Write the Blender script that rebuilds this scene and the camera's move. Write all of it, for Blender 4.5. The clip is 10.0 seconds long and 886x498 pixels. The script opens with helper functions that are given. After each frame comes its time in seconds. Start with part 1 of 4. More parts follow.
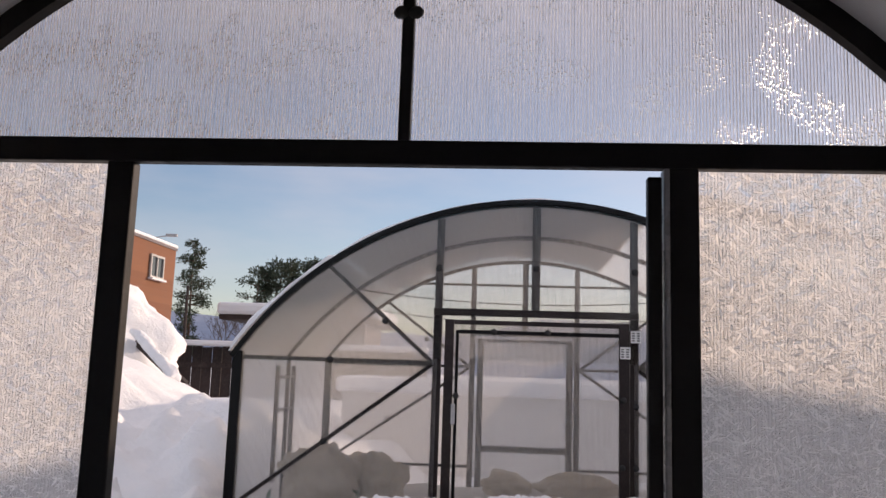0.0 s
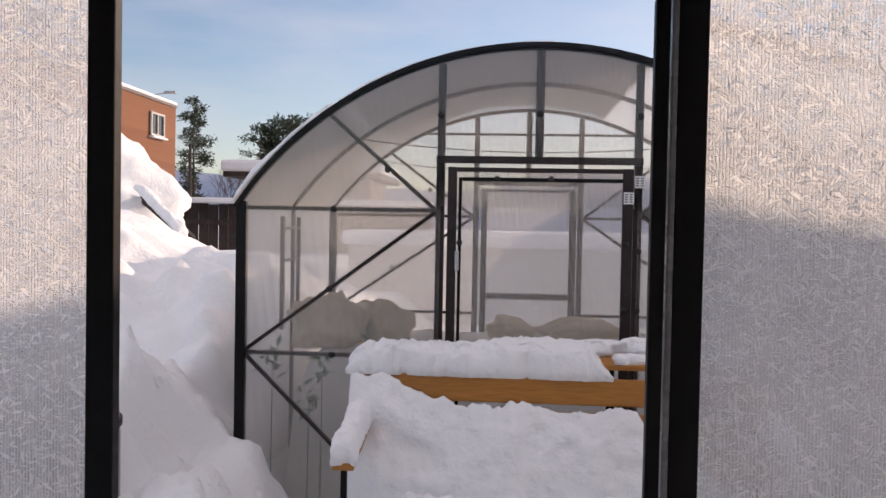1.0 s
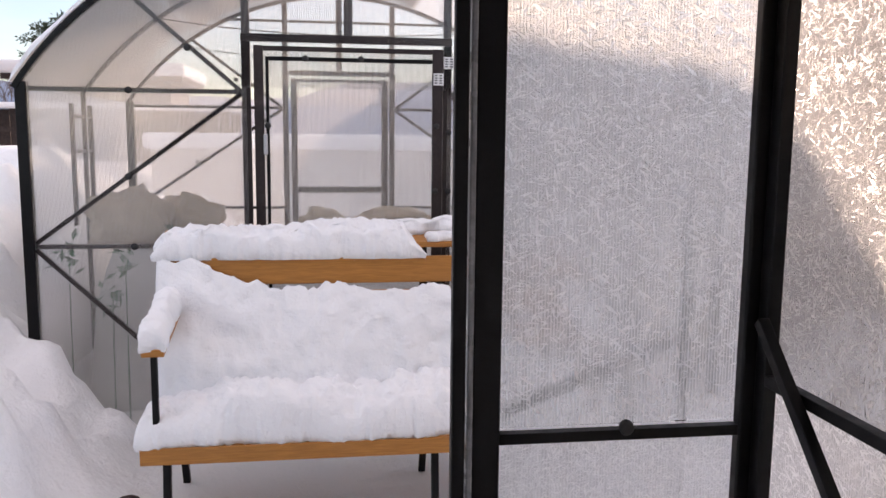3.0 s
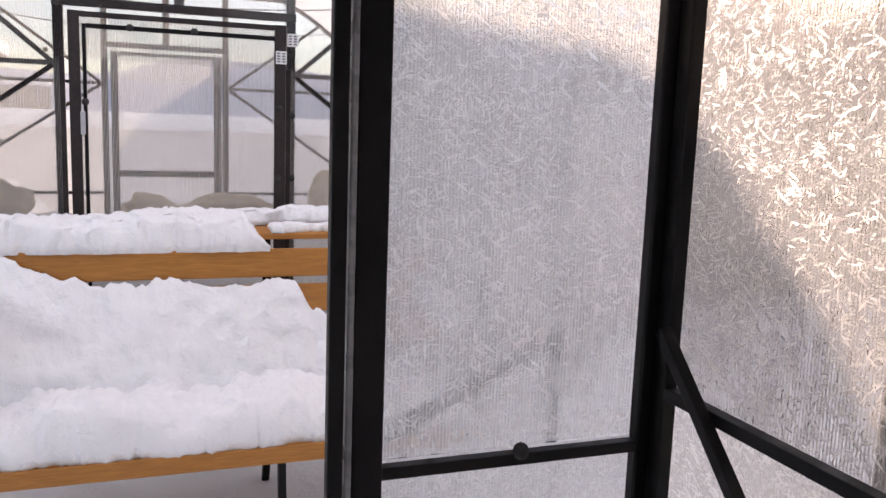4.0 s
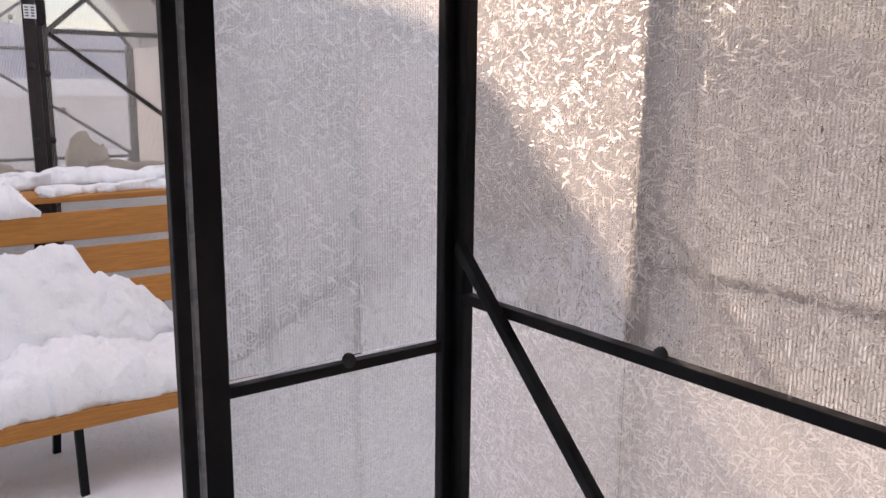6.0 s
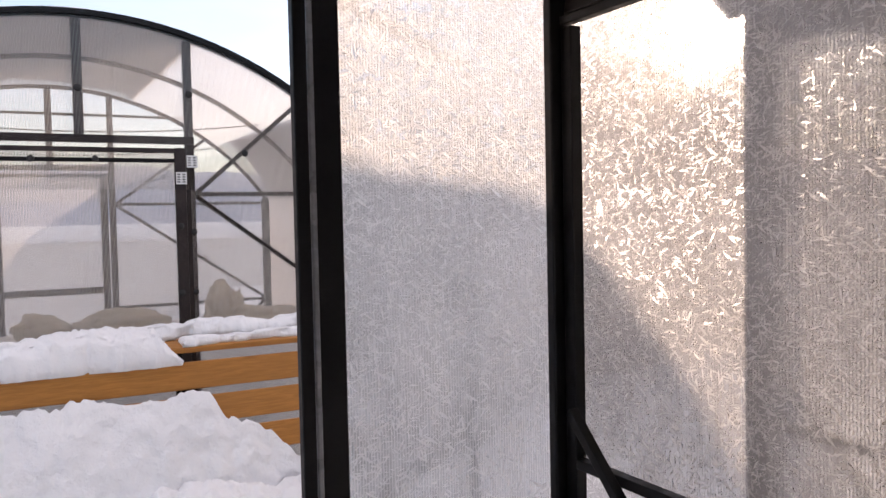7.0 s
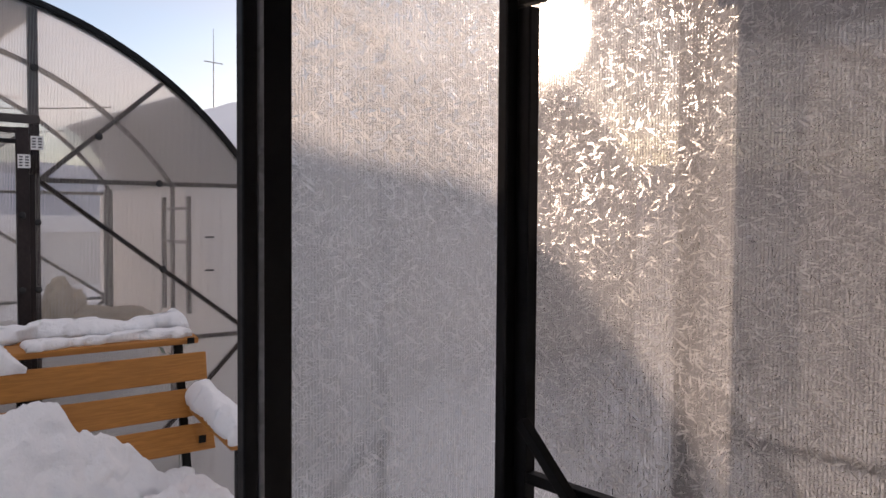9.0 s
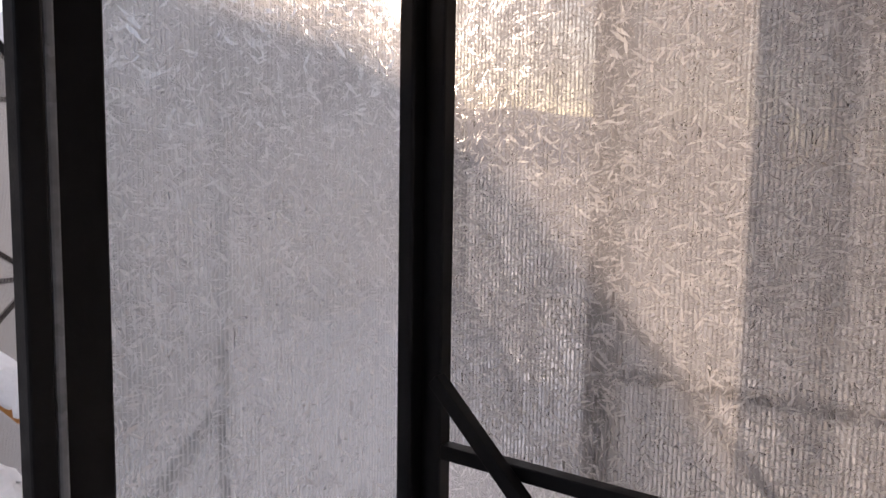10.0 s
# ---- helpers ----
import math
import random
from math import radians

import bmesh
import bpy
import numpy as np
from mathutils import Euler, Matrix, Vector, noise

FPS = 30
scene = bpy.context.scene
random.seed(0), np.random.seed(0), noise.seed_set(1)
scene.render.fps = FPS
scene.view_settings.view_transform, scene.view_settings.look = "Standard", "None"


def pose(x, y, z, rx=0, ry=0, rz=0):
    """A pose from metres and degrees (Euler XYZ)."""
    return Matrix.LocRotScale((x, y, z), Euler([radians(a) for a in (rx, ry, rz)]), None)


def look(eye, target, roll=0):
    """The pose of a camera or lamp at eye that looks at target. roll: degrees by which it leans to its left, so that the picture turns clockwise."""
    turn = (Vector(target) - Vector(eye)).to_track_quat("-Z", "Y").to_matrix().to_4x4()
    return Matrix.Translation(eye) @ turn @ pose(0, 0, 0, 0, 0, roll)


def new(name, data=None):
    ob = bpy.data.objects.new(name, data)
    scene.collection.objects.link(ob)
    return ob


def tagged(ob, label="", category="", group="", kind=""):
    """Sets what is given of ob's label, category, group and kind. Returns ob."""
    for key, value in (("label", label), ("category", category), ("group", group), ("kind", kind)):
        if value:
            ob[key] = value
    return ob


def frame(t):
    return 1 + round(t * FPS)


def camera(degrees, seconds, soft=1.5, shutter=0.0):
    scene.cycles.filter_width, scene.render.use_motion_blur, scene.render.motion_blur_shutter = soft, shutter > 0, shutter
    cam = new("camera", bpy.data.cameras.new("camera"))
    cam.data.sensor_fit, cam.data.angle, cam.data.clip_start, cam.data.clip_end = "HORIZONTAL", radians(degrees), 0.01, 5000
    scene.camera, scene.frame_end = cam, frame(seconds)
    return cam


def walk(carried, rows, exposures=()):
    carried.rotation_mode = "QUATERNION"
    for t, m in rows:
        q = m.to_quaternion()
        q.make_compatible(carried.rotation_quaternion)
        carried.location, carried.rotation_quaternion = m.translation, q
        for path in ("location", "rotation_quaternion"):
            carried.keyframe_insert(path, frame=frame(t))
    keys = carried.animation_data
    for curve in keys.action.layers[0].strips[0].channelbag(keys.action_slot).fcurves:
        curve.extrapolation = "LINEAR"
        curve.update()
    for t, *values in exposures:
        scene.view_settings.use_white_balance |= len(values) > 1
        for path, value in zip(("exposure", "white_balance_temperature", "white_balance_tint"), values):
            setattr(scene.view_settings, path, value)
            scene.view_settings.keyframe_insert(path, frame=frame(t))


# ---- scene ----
cam = camera(56.5, 10.0)
PATH = [
    (0, (0.121, 0.015, 1.388), (-0.034, 1.987, 1.681), 1.9),
    (0.5, (0.117, 0.021, 1.365), (-0.01, 2.012, 1.508), 1.0),
    (0.8, (0.114, 0.026, 1.357), (-0.023, 2.021, 1.345), 1.1),
    (1, (0.127, 0.044, 1.352), (-0.031, 2.037, 1.296), 1.1),
    (1.5, (0.131, 0.037, 1.331), (-0.019, 2.029, 1.231), 1.1),
    (2, (0.131, 0.033, 1.315), (0.058, 2.028, 1.202), 0.7),
    (2.5, (0.156, 0.038, 1.227), (0.27, 2.027, 1.05), 0.2),
    (2.7, (0.154, 0.039, 1.22), (0.344, 2.018, 1.001), 0.2),
    (3.8, (0.102, 0.209, 1.219), (0.675, 2.1, 0.908), 2.1),
    (4, (0.111, 0.272, 1.221), (0.791, 2.13, 0.927), 2.1),
    (4.5, (0.036, 0.327, 1.224), (1.032, 2.039, 0.942), 1.8),
    (5, (-0.096, 0.266, 1.199), (1.122, 1.808, 0.826), 1.4),
    (5.2, (-0.106, 0.242, 1.206), (1.139, 1.751, 0.788), 1.7),
    (6.5, (-0.04, 0.098, 1.209), (1.052, 1.747, 0.912), -0.4),
    (7, (-0.091, 0.073, 1.299), (0.865, 1.828, 1.218), -1.2),
    (7.5, (-0.125, 0.062, 1.372), (0.584, 1.922, 1.566), -0.8),
    (8, (-0.141, 0.063, 1.369), (0.541, 1.928, 1.609), 0.8),
    (8.5, (-0.168, 0.173, 1.334), (0.8, 1.917, 1.481), 0.7),
    (9, (-0.178, 0.32, 1.281), (1.106, 1.852, 1.203), 0.4),
    (9.5, (-0.109, 0.506, 1.238), (1.307, 1.909, 1.071), 0.3),
    (10, (0.019, 0.708, 1.203), (1.61, 1.902, 0.991), 0.8),
]
EXPOSURES = [(0, 0.76), (0.5, 0.7), (1.0, 0.92), (1.5, 1.05), (2.0, 1.22), (2.5, 1.42), (4.0, 1.64), (5.0, 1.5), (6.5, 1.6), (7.0, 1.48), (7.5, 1.0), (8.0, 0.86), (8.5, 0.9), (9.0, 0.78), (9.5, 0.86), (10, 1.12)]
walk(cam, [(t, look(eye, target, roll)) for t, eye, target, roll in PATH], [(t, stops + 0.08, 6750, 23) for t, stops in EXPOSURES])

# ---------------------------------------------------------------- light
SUN_AZ, SUN_EL = radians(49), radians(12.0)      # azimuth from +y towards +x
world = bpy.data.worlds.new("world")
scene.world = world
world.use_nodes = True
wn, wl = world.node_tree.nodes, world.node_tree.links
sky = wn.new("ShaderNodeTexSky")
sky.sky_type, sky.sun_disc = "NISHITA", False
sky.sun_elevation, sky.sun_rotation = SUN_EL, SUN_AZ
sky.air_density, sky.dust_density, sky.ozone_density = 1.0, 0.5, 2.2
wn["Background"].inputs["Strength"].default_value = 0.085
# thin high cloud, drawn out along the sky
coord = wn.new("ShaderNodeTexCoord")
stretch = wn.new("ShaderNodeMapping")
stretch.inputs["Scale"].default_value = (1.0, 1.6, 4.0)
cloud = wn.new("ShaderNodeTexNoise")
cloud.inputs["Scale"].default_value, cloud.inputs["Detail"].default_value, cloud.inputs["Roughness"].default_value = 1.7, 6, 0.55
veil = wn.new("ShaderNodeMapRange")
veil.interpolation_type = "SMOOTHSTEP"
for i, v in ((1, 0.38), (2, 0.74), (3, 0.0), (4, 0.42)):
    veil.inputs[i].default_value = v
height = wn.new("ShaderNodeSeparateXYZ")
# White thickening overhead, out of view, is added to brighten the shaded snow.
thick = wn.new("ShaderNodeMapRange")
thick.interpolation_type = "SMOOTHSTEP"
for i, v in ((1, 0.28), (2, 0.75), (3, 0.0), (4, 0.95)):
    thick.inputs[i].default_value = v
most = wn.new("ShaderNodeMath")
most.operation = "MAXIMUM"
white = wn.new("ShaderNodeMix")
white.data_type = "RGBA"
white.inputs[7].default_value = (4.7, 4.65, 4.75, 1)
wl.new(coord.outputs["Generated"], stretch.inputs["Vector"])
wl.new(coord.outputs["Generated"], height.inputs[0])
wl.new(height.outputs["Z"], thick.inputs[0])
wl.new(stretch.outputs["Vector"], cloud.inputs["Vector"])
wl.new(cloud.outputs["Fac"], veil.inputs[0])
wl.new(veil.outputs[0], most.inputs[0])
wl.new(thick.outputs[0], most.inputs[1])
wl.new(most.outputs[0], white.inputs[0])
wl.new(sky.outputs["Color"], white.inputs[6])
wl.new(white.outputs[2], wn["Background"].inputs["Color"])
sun = new("sun", bpy.data.lights.new("sun", "SUN"))
sun.data.energy, sun.data.angle, sun.data.color = 1.9, radians(0.6), (1.0, 0.80, 0.58)
SUN_DIR = Vector((math.sin(SUN_AZ) * math.cos(SUN_EL), math.cos(SUN_AZ) * math.cos(SUN_EL), math.sin(SUN_EL)))
sun.matrix_world = look(SUN_DIR * 30, (0, 0, 0))


# ---------------------------------------------------------------- material helpers
class Mat:
    """A node material with short names for the nodes that it uses."""

    def __init__(self, name):
        self.m = bpy.data.materials.new(name)
        self.m.use_nodes = True
        self.n, self.l = self.m.node_tree.nodes, self.m.node_tree.links
        self.out = self.n["Material Output"]
        self.bsdf = self.n["Principled BSDF"]
        self.co = self.n.new("ShaderNodeTexCoord").outputs["Object"]

    def node(self, kind, **values):
        node = self.n.new("ShaderNode" + kind)
        for key, value in values.items():
            setattr(node, key, value)
        return node

    def put(self, socket, value):
        if isinstance(value, bpy.types.NodeSocket):
            self.l.new(value, socket)
        else:
            socket.default_value = value

    def noise(self, scale, detail=4, rough=0.55, co=None, distortion=0.0):
        t = self.node("TexNoise")
        self.put(t.inputs["Vector"], co or self.co)
        for key, v in (("Scale", scale), ("Detail", detail), ("Roughness", rough), ("Distortion", distortion)):
            t.inputs[key].default_value = v
        return t.outputs["Fac"]

    def mapped(self, scale=(1, 1, 1), rot=(0, 0, 0), co=None):
        t = self.node("Mapping")
        self.put(t.inputs["Vector"], co or self.co)
        t.inputs["Scale"].default_value, t.inputs["Rotation"].default_value = scale, rot
        return t.outputs["Vector"]

    def ramp(self, fac, lo, hi, a=0.0, b=1.0):
        t = self.node("MapRange", interpolation_type="SMOOTHSTEP")
        for i, v in enumerate((fac, lo, hi, a, b)):
            self.put(t.inputs[i], v)
        return t.outputs[0]

    def math(self, op, a, b=0.0):
        t = self.node("Math", operation=op)
        self.put(t.inputs[0], a), self.put(t.inputs[1], b)
        return t.outputs[0]

    def mix(self, fac, a, b):
        t = self.node("Mix", data_type="RGBA")
        self.put(t.inputs[0], fac)
        self.put(t.inputs[6], a if isinstance(a, bpy.types.NodeSocket) else (*a, 1))
        self.put(t.inputs[7], b if isinstance(b, bpy.types.NodeSocket) else (*b, 1))
        return t.outputs[2]

    def bump(self, height, strength, distance, normal=None):
        t = self.node("Bump")
        t.inputs["Strength"].default_value, t.inputs["Distance"].default_value = strength, distance
        self.put(t.inputs["Height"], height)
        if normal:
            self.put(t.inputs["Normal"], normal)
        return t.outputs["Normal"]

    def set(self, **values):
        names = dict(color="Base Color", rough="Roughness", metal="Metallic", normal="Normal", coat="Coat Weight", sss="Subsurface Weight", spec="Specular IOR Level")
        for key, v in values.items():
            if key == "color" and not isinstance(v, bpy.types.NodeSocket):
                v = (*v, 1)
            self.put(self.bsdf.inputs[names[key]], v)
        return self.m


def paint(name, dark, light, rough, grain=60.0, depth=0.0006, spec=0.5):
    """Painted or plain surface with broad stains, fine grain and a little relief."""
    k = Mat(name)
    fac = k.math("ADD", k.math("MULTIPLY", k.noise(grain * 0.06, 3), 0.6), k.math("MULTIPLY", k.noise(grain, 5), 0.4))
    return k.set(color=k.mix(k.ramp(fac, 0.35, 0.65), dark, light), rough=k.ramp(k.noise(grain * 0.3), 0.3, 0.7, rough - 0.08, rough + 0.1), normal=k.bump(k.noise(grain * 3), 0.35, depth), spec=spec)


def snow_material():
    k = Mat("snow")
    fac = k.noise(1.3, 4)
    h = k.math("ADD", k.math("MULTIPLY", k.noise(14, 6, 0.62), 1.0), k.math("ADD", k.math("MULTIPLY", k.noise(48, 4, 0.6), 0.4), k.math("MULTIPLY", k.noise(170, 3), 0.12)))
    k.bsdf.inputs["Subsurface Radius"].default_value = (0.02, 0.022, 0.026)
    k.bsdf.inputs["Subsurface Scale"].default_value = 0.6
    return k.set(color=k.mix(fac, (0.84, 0.86, 0.89), (0.9, 0.9, 0.9)), rough=0.75, normal=k.bump(h, 0.6, 0.026), spec=0.25)


def wood_material():
    k = Mat("varnished_wood")
    grain = k.noise(9, 6, 0.6, k.mapped((1.0, 14, 14)), 0.6)
    broad = k.noise(2.2, 3)
    knot = k.node("TexVoronoi")
    k.put(knot.inputs["Vector"], k.mapped((2.3, 6, 6)))
    knot.inputs["Scale"].default_value = 1.0
    c = k.mix(k.ramp(grain, 0.3, 0.72), (0.33, 0.135, 0.026), (0.46, 0.197, 0.040))
    c = k.mix(k.ramp(broad, 0.45, 0.75, 0.0, 0.4), c, (0.30, 0.13, 0.03))
    c = k.mix(k.ramp(knot.outputs["Distance"], 0.02, 0.13, 0.75, 0.0), c, (0.13, 0.045, 0.012))
    return k.set(color=c, rough=0.48, normal=k.bump(grain, 0.25, 0.002), spec=0.4)


def sheet_material(name, drops, clear, axis, tint, ribbing=0.35, rib=0.0058):
    """Twin-wall polycarbonate: upright ribs, partly clear, with or without drops."""
    k = Mat(name)
    sep = k.node("SeparateXYZ")
    k.put(sep.inputs[0], k.co)
    wobble = k.math("MULTIPLY", k.noise(2.0, 2), 0.0006)
    wave = k.math("SINE", k.math("MULTIPLY", k.math("ADD", sep.outputs[axis], wobble), 2 * math.pi / rib))
    uneven = k.ramp(k.noise(7, 3, 0.6, k.mapped((14, 14, 0.6))), 0.3, 0.7, 0.35 if ribbing > 0.2 else 0.85, 1.0)
    ribs = k.math("MULTIPLY", k.ramp(wave, -0.2, 0.9), uneven)
    height = k.math("MULTIPLY", ribs, 0.3 if drops else 0.2)
    shade = k.mix(k.math("MULTIPLY", ribs, ribbing), tint, tuple(c * 0.55 for c in tint))
    if drops:
        v = k.node("TexVoronoi")
        k.put(v.inputs["Vector"], k.co)
        v.inputs["Scale"].default_value = 170
        bead = k.math("MULTIPLY", k.ramp(v.outputs["Distance"], 0.1, 0.5, 1.0, 0.0), k.ramp(k.noise(9, 4), 0.45, 0.6))
        height = k.math("ADD", height, k.math("MULTIPLY", bead, 0.4 * drops))
        shade = k.mix(k.ramp(bead, 0.1, 0.9, 0.0, 0.7), k.mix(0.3, shade, (0.2, 0.2, 0.21)), tuple(min(0.98, c * 1.5) for c in tint))
    normal = k.bump(height, 1.0, 0.016 if drops else 0.003)
    glow, face, gloss = k.node("BsdfTranslucent"), k.node("BsdfDiffuse"), k.node("BsdfGlossy")
    pane = k.node("BsdfRefraction" if drops else "BsdfTransparent")
    for node in (glow, face):
        k.put(node.inputs["Color"], shade)
    for node in (glow, face, gloss) + ((pane,) if drops else ()):
        k.put(node.inputs["Normal"], normal)
    if drops:
        pane.inputs["Roughness"].default_value, pane.inputs["IOR"].default_value = 0.22, 1.25
    gloss.inputs["Roughness"].default_value = 0.2
    pane.inputs["Color"].default_value = (0.93, 0.94, 0.95, 1)
    milk, shiny, see = k.node("MixShader"), k.node("MixShader"), k.node("MixShader")
    milk.inputs[0].default_value, shiny.inputs[0].default_value = 0.14, 0.06
    k.put(see.inputs[0], k.ramp(ribs, 0.0, 0.8, clear * 1.25, clear * 0.6))
    k.l.new(glow.outputs[0], milk.inputs[1]), k.l.new(face.outputs[0], milk.inputs[2])
    k.l.new(milk.outputs[0], shiny.inputs[1]), k.l.new(gloss.outputs[0], shiny.inputs[2])
    k.l.new(shiny.outputs[0], see.inputs[1]), k.l.new(pane.outputs[0], see.inputs[2])
    k.l.new(see.outputs[0], k.out.inputs["Surface"])
    return k.m


def frost_material(name, axis, tint, shard=1.0, lean=1.1, clear=0.45, low=(0.72, 1.0, 0.25), rib=0.0058, contrast=0.45, glint=1.0):
    """Twin-wall sheet under ice: overlapping pointed crystals of two sizes over upright ribs, with clear slits between."""
    k = Mat(name)
    sep = k.node("SeparateXYZ")
    k.put(sep.inputs[0], k.co)
    wave = k.math("SINE", k.math("MULTIPLY", k.math("ADD", sep.outputs[axis], k.math("MULTIPLY", k.noise(2.0, 2), 0.0006)), 2 * math.pi / rib))
    rib_line = k.math("MULTIPLY", k.ramp(wave, 0.0, 0.9), k.ramp(k.noise(6, 4, 0.6, k.mapped((16, 16, 1.2))), 0.35, 0.65, 0.25, 1.0))
    warp = k.node("VectorMath", operation="MULTIPLY_ADD")
    nz = k.node("TexNoise")
    k.put(nz.inputs["Vector"], k.co)
    nz.inputs["Scale"].default_value, nz.inputs["Detail"].default_value = 70, 3
    k.put(warp.inputs[0], nz.outputs["Color"])
    warp.inputs[1].default_value = (0.0035, 0.0035, 0.0035)
    k.put(warp.inputs[2], k.co)
    grown = k.ramp(k.math("ADD", sep.outputs[2], k.math("MULTIPLY", k.noise(7, 3), 0.3)), low[0] + 0.15, low[1] + 0.15, low[2], 1.0)
    thick = k.ramp(k.math("ADD", k.noise(5, 4), k.math("MULTIPLY", k.noise(28, 3), 0.5)), 0.5, 0.95, 0.45, 1.0)
    cover = k.math("MULTIPLY", grown, thick)
    flat = k.node("NewGeometry").outputs["Normal"]
    tilt, tone, ice = None, None, None
    for angle, s in ((0.5, 2.3), (-0.9, 2.0), (1.3, 2.6), (0.15, 1.0), (-0.55, 1.25), (0.95, 0.85), (-1.25, 1.1), (1.5, 1.5)):
        rot = (angle, 0, 0) if axis == 1 else (0, angle, 0)
        v = k.node("TexVoronoi", distance="MANHATTAN")
        k.put(v.inputs["Vector"], k.mapped((170 * s * shard, 185 * s * shard, 30 * s * shard), (0, 0, 0), k.mapped((1, 1, 1), rot, warp.outputs[0])))
        v.inputs["Scale"].default_value = 1.0
        rgb = k.node("SeparateColor")
        k.put(rgb.inputs[0], v.outputs["Color"])
        chance = k.math("LESS_THAN", rgb.outputs[2], k.math("MULTIPLY", cover, 1.0))
        mask = k.math("MULTIPLY", k.ramp(v.outputs["Distance"], 0.38, 0.62, 1.0, 0.0), chance)
        off = k.node("VectorMath", operation="SUBTRACT")
        k.put(off.inputs[0], v.outputs["Color"])
        off.inputs[1].default_value = (0.5, 0.5, 0.5)
        if tilt is None:
            tilt, tone, ice = k.mix(mask, (0, 0, 0), off.outputs[0]), k.math("MULTIPLY", mask, rgb.outputs[0]), mask
        else:
            tilt = k.mix(mask, tilt, off.outputs[0])
            keep = k.math("MULTIPLY", tone, k.math("SUBTRACT", 1.0, mask))
            tone = k.math("ADD", keep, k.math("MULTIPLY", mask, rgb.outputs[0]))
            ice = k.math("MAXIMUM", ice, mask)
    push = k.node("VectorMath", operation="SCALE")
    k.put(push.inputs[0], tilt)
    push.inputs["Scale"].default_value = lean
    total = k.node("VectorMath", operation="ADD")
    k.put(total.inputs[0], flat), k.put(total.inputs[1], push.outputs[0])
    unit = k.node("VectorMath", operation="NORMALIZE")
    k.put(unit.inputs[0], total.outputs[0])
    height = k.math("ADD", k.math("MULTIPLY", k.noise(240, 3), 0.35), k.math("ADD", k.math("MULTIPLY", ice, 0.35), k.math("MULTIPLY", rib_line, 0.3)))
    normal = k.bump(height, 1.0, 0.006, unit.outputs[0])
    # Light and dark of refracting crystals are painted into the tint by contrast.
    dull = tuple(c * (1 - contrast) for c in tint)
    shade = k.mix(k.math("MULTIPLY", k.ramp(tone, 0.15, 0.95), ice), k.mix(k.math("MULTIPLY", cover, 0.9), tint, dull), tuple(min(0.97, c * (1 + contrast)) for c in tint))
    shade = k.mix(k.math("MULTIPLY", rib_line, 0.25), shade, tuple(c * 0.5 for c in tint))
    glow, face, gloss, pane = k.node("BsdfTranslucent"), k.node("BsdfDiffuse"), k.node("BsdfGlossy"), k.node("BsdfRefraction")
    pane.inputs["Roughness"].default_value, pane.inputs["IOR"].default_value = 0.9, 1.035
    for node in (glow, face):
        k.put(node.inputs["Color"], shade)
    for node in (glow, face, gloss):
        k.put(node.inputs["Normal"], normal)
    gloss.inputs["Roughness"].default_value = 0.22
    pane.inputs["Color"].default_value = (0.94, 0.95, 0.96, 1)
    spark, lively = k.node("BsdfRefraction"), k.node("MixShader")
    spark.inputs["Roughness"].default_value, spark.inputs["IOR"].default_value = 0.42, 1.3
    k.put(spark.inputs["Normal"], normal)
    k.put(lively.inputs[0], k.math("MULTIPLY", k.math("MULTIPLY", ice, k.ramp(tone, 0.35, 0.8)), 0.45 * glint))
    bare = k.node("BsdfTransparent")
    bare.inputs["Color"].default_value = (0.94, 0.95, 0.96, 1)
    milk, shiny, see, through_it = k.node("MixShader"), k.node("MixShader"), k.node("MixShader"), k.node("MixShader")
    milk.inputs[0].default_value, shiny.inputs[0].default_value, through_it.inputs[0].default_value = 0.14, 0.06, 0.7
    k.l.new(pane.outputs[0], through_it.inputs[1]), k.l.new(bare.outputs[0], through_it.inputs[2])
    slit = k.math("MULTIPLY", k.ramp(wave, -0.1, 0.5, 1.0, 0.12), k.math("SUBTRACT", 1.0, k.math("MULTIPLY", ice, 0.85)))
    slit = k.math("MULTIPLY", slit, k.ramp(k.noise(18, 3, 0.6, k.mapped((2.5, 2.5, 1))), 0.3, 0.6, 0.4, 1.0))
    slit = k.math("MULTIPLY", slit, k.ramp(sep.outputs[2], 0.85, 1.2, 1.0, 0.4))
    k.put(see.inputs[0], k.math("MULTIPLY", slit, clear))
    k.l.new(glow.outputs[0], milk.inputs[1]), k.l.new(face.outputs[0], milk.inputs[2])
    k.l.new(milk.outputs[0], shiny.inputs[1]), k.l.new(gloss.outputs[0], shiny.inputs[2])
    k.l.new(shiny.outputs[0], lively.inputs[1]), k.l.new(spark.outputs[0], lively.inputs[2])
    k.l.new(lively.outputs[0], see.inputs[1]), k.l.new(through_it.outputs[0], see.inputs[2])
    k.l.new(see.outputs[0], k.out.inputs["Surface"])
    return k.m


SNOW = snow_material()
WOOD = wood_material()
BLACK = paint("black_enamel", (0.003, 0.003, 0.0035), (0.008, 0.0075, 0.008), 0.42, 90, spec=0.18)
BROWN = paint("dark_brown_enamel", (0.016, 0.011, 0.011), (0.036, 0.026, 0.024), 0.5, 70, spec=0.3)
RUBBER = paint("black_rubber", (0.01, 0.01, 0.01), (0.02, 0.02, 0.02), 0.6, 80)
STRIP = paint("grey_sealing_strip", (0.16, 0.16, 0.165), (0.28, 0.28, 0.285), 0.3, 60)
PAPER = paint("white_paper_sticker", (0.62, 0.62, 0.6), (0.75, 0.75, 0.73), 0.6, 50)
INK = paint("dark_print", (0.05, 0.05, 0.055), (0.08, 0.08, 0.085), 0.6, 50)
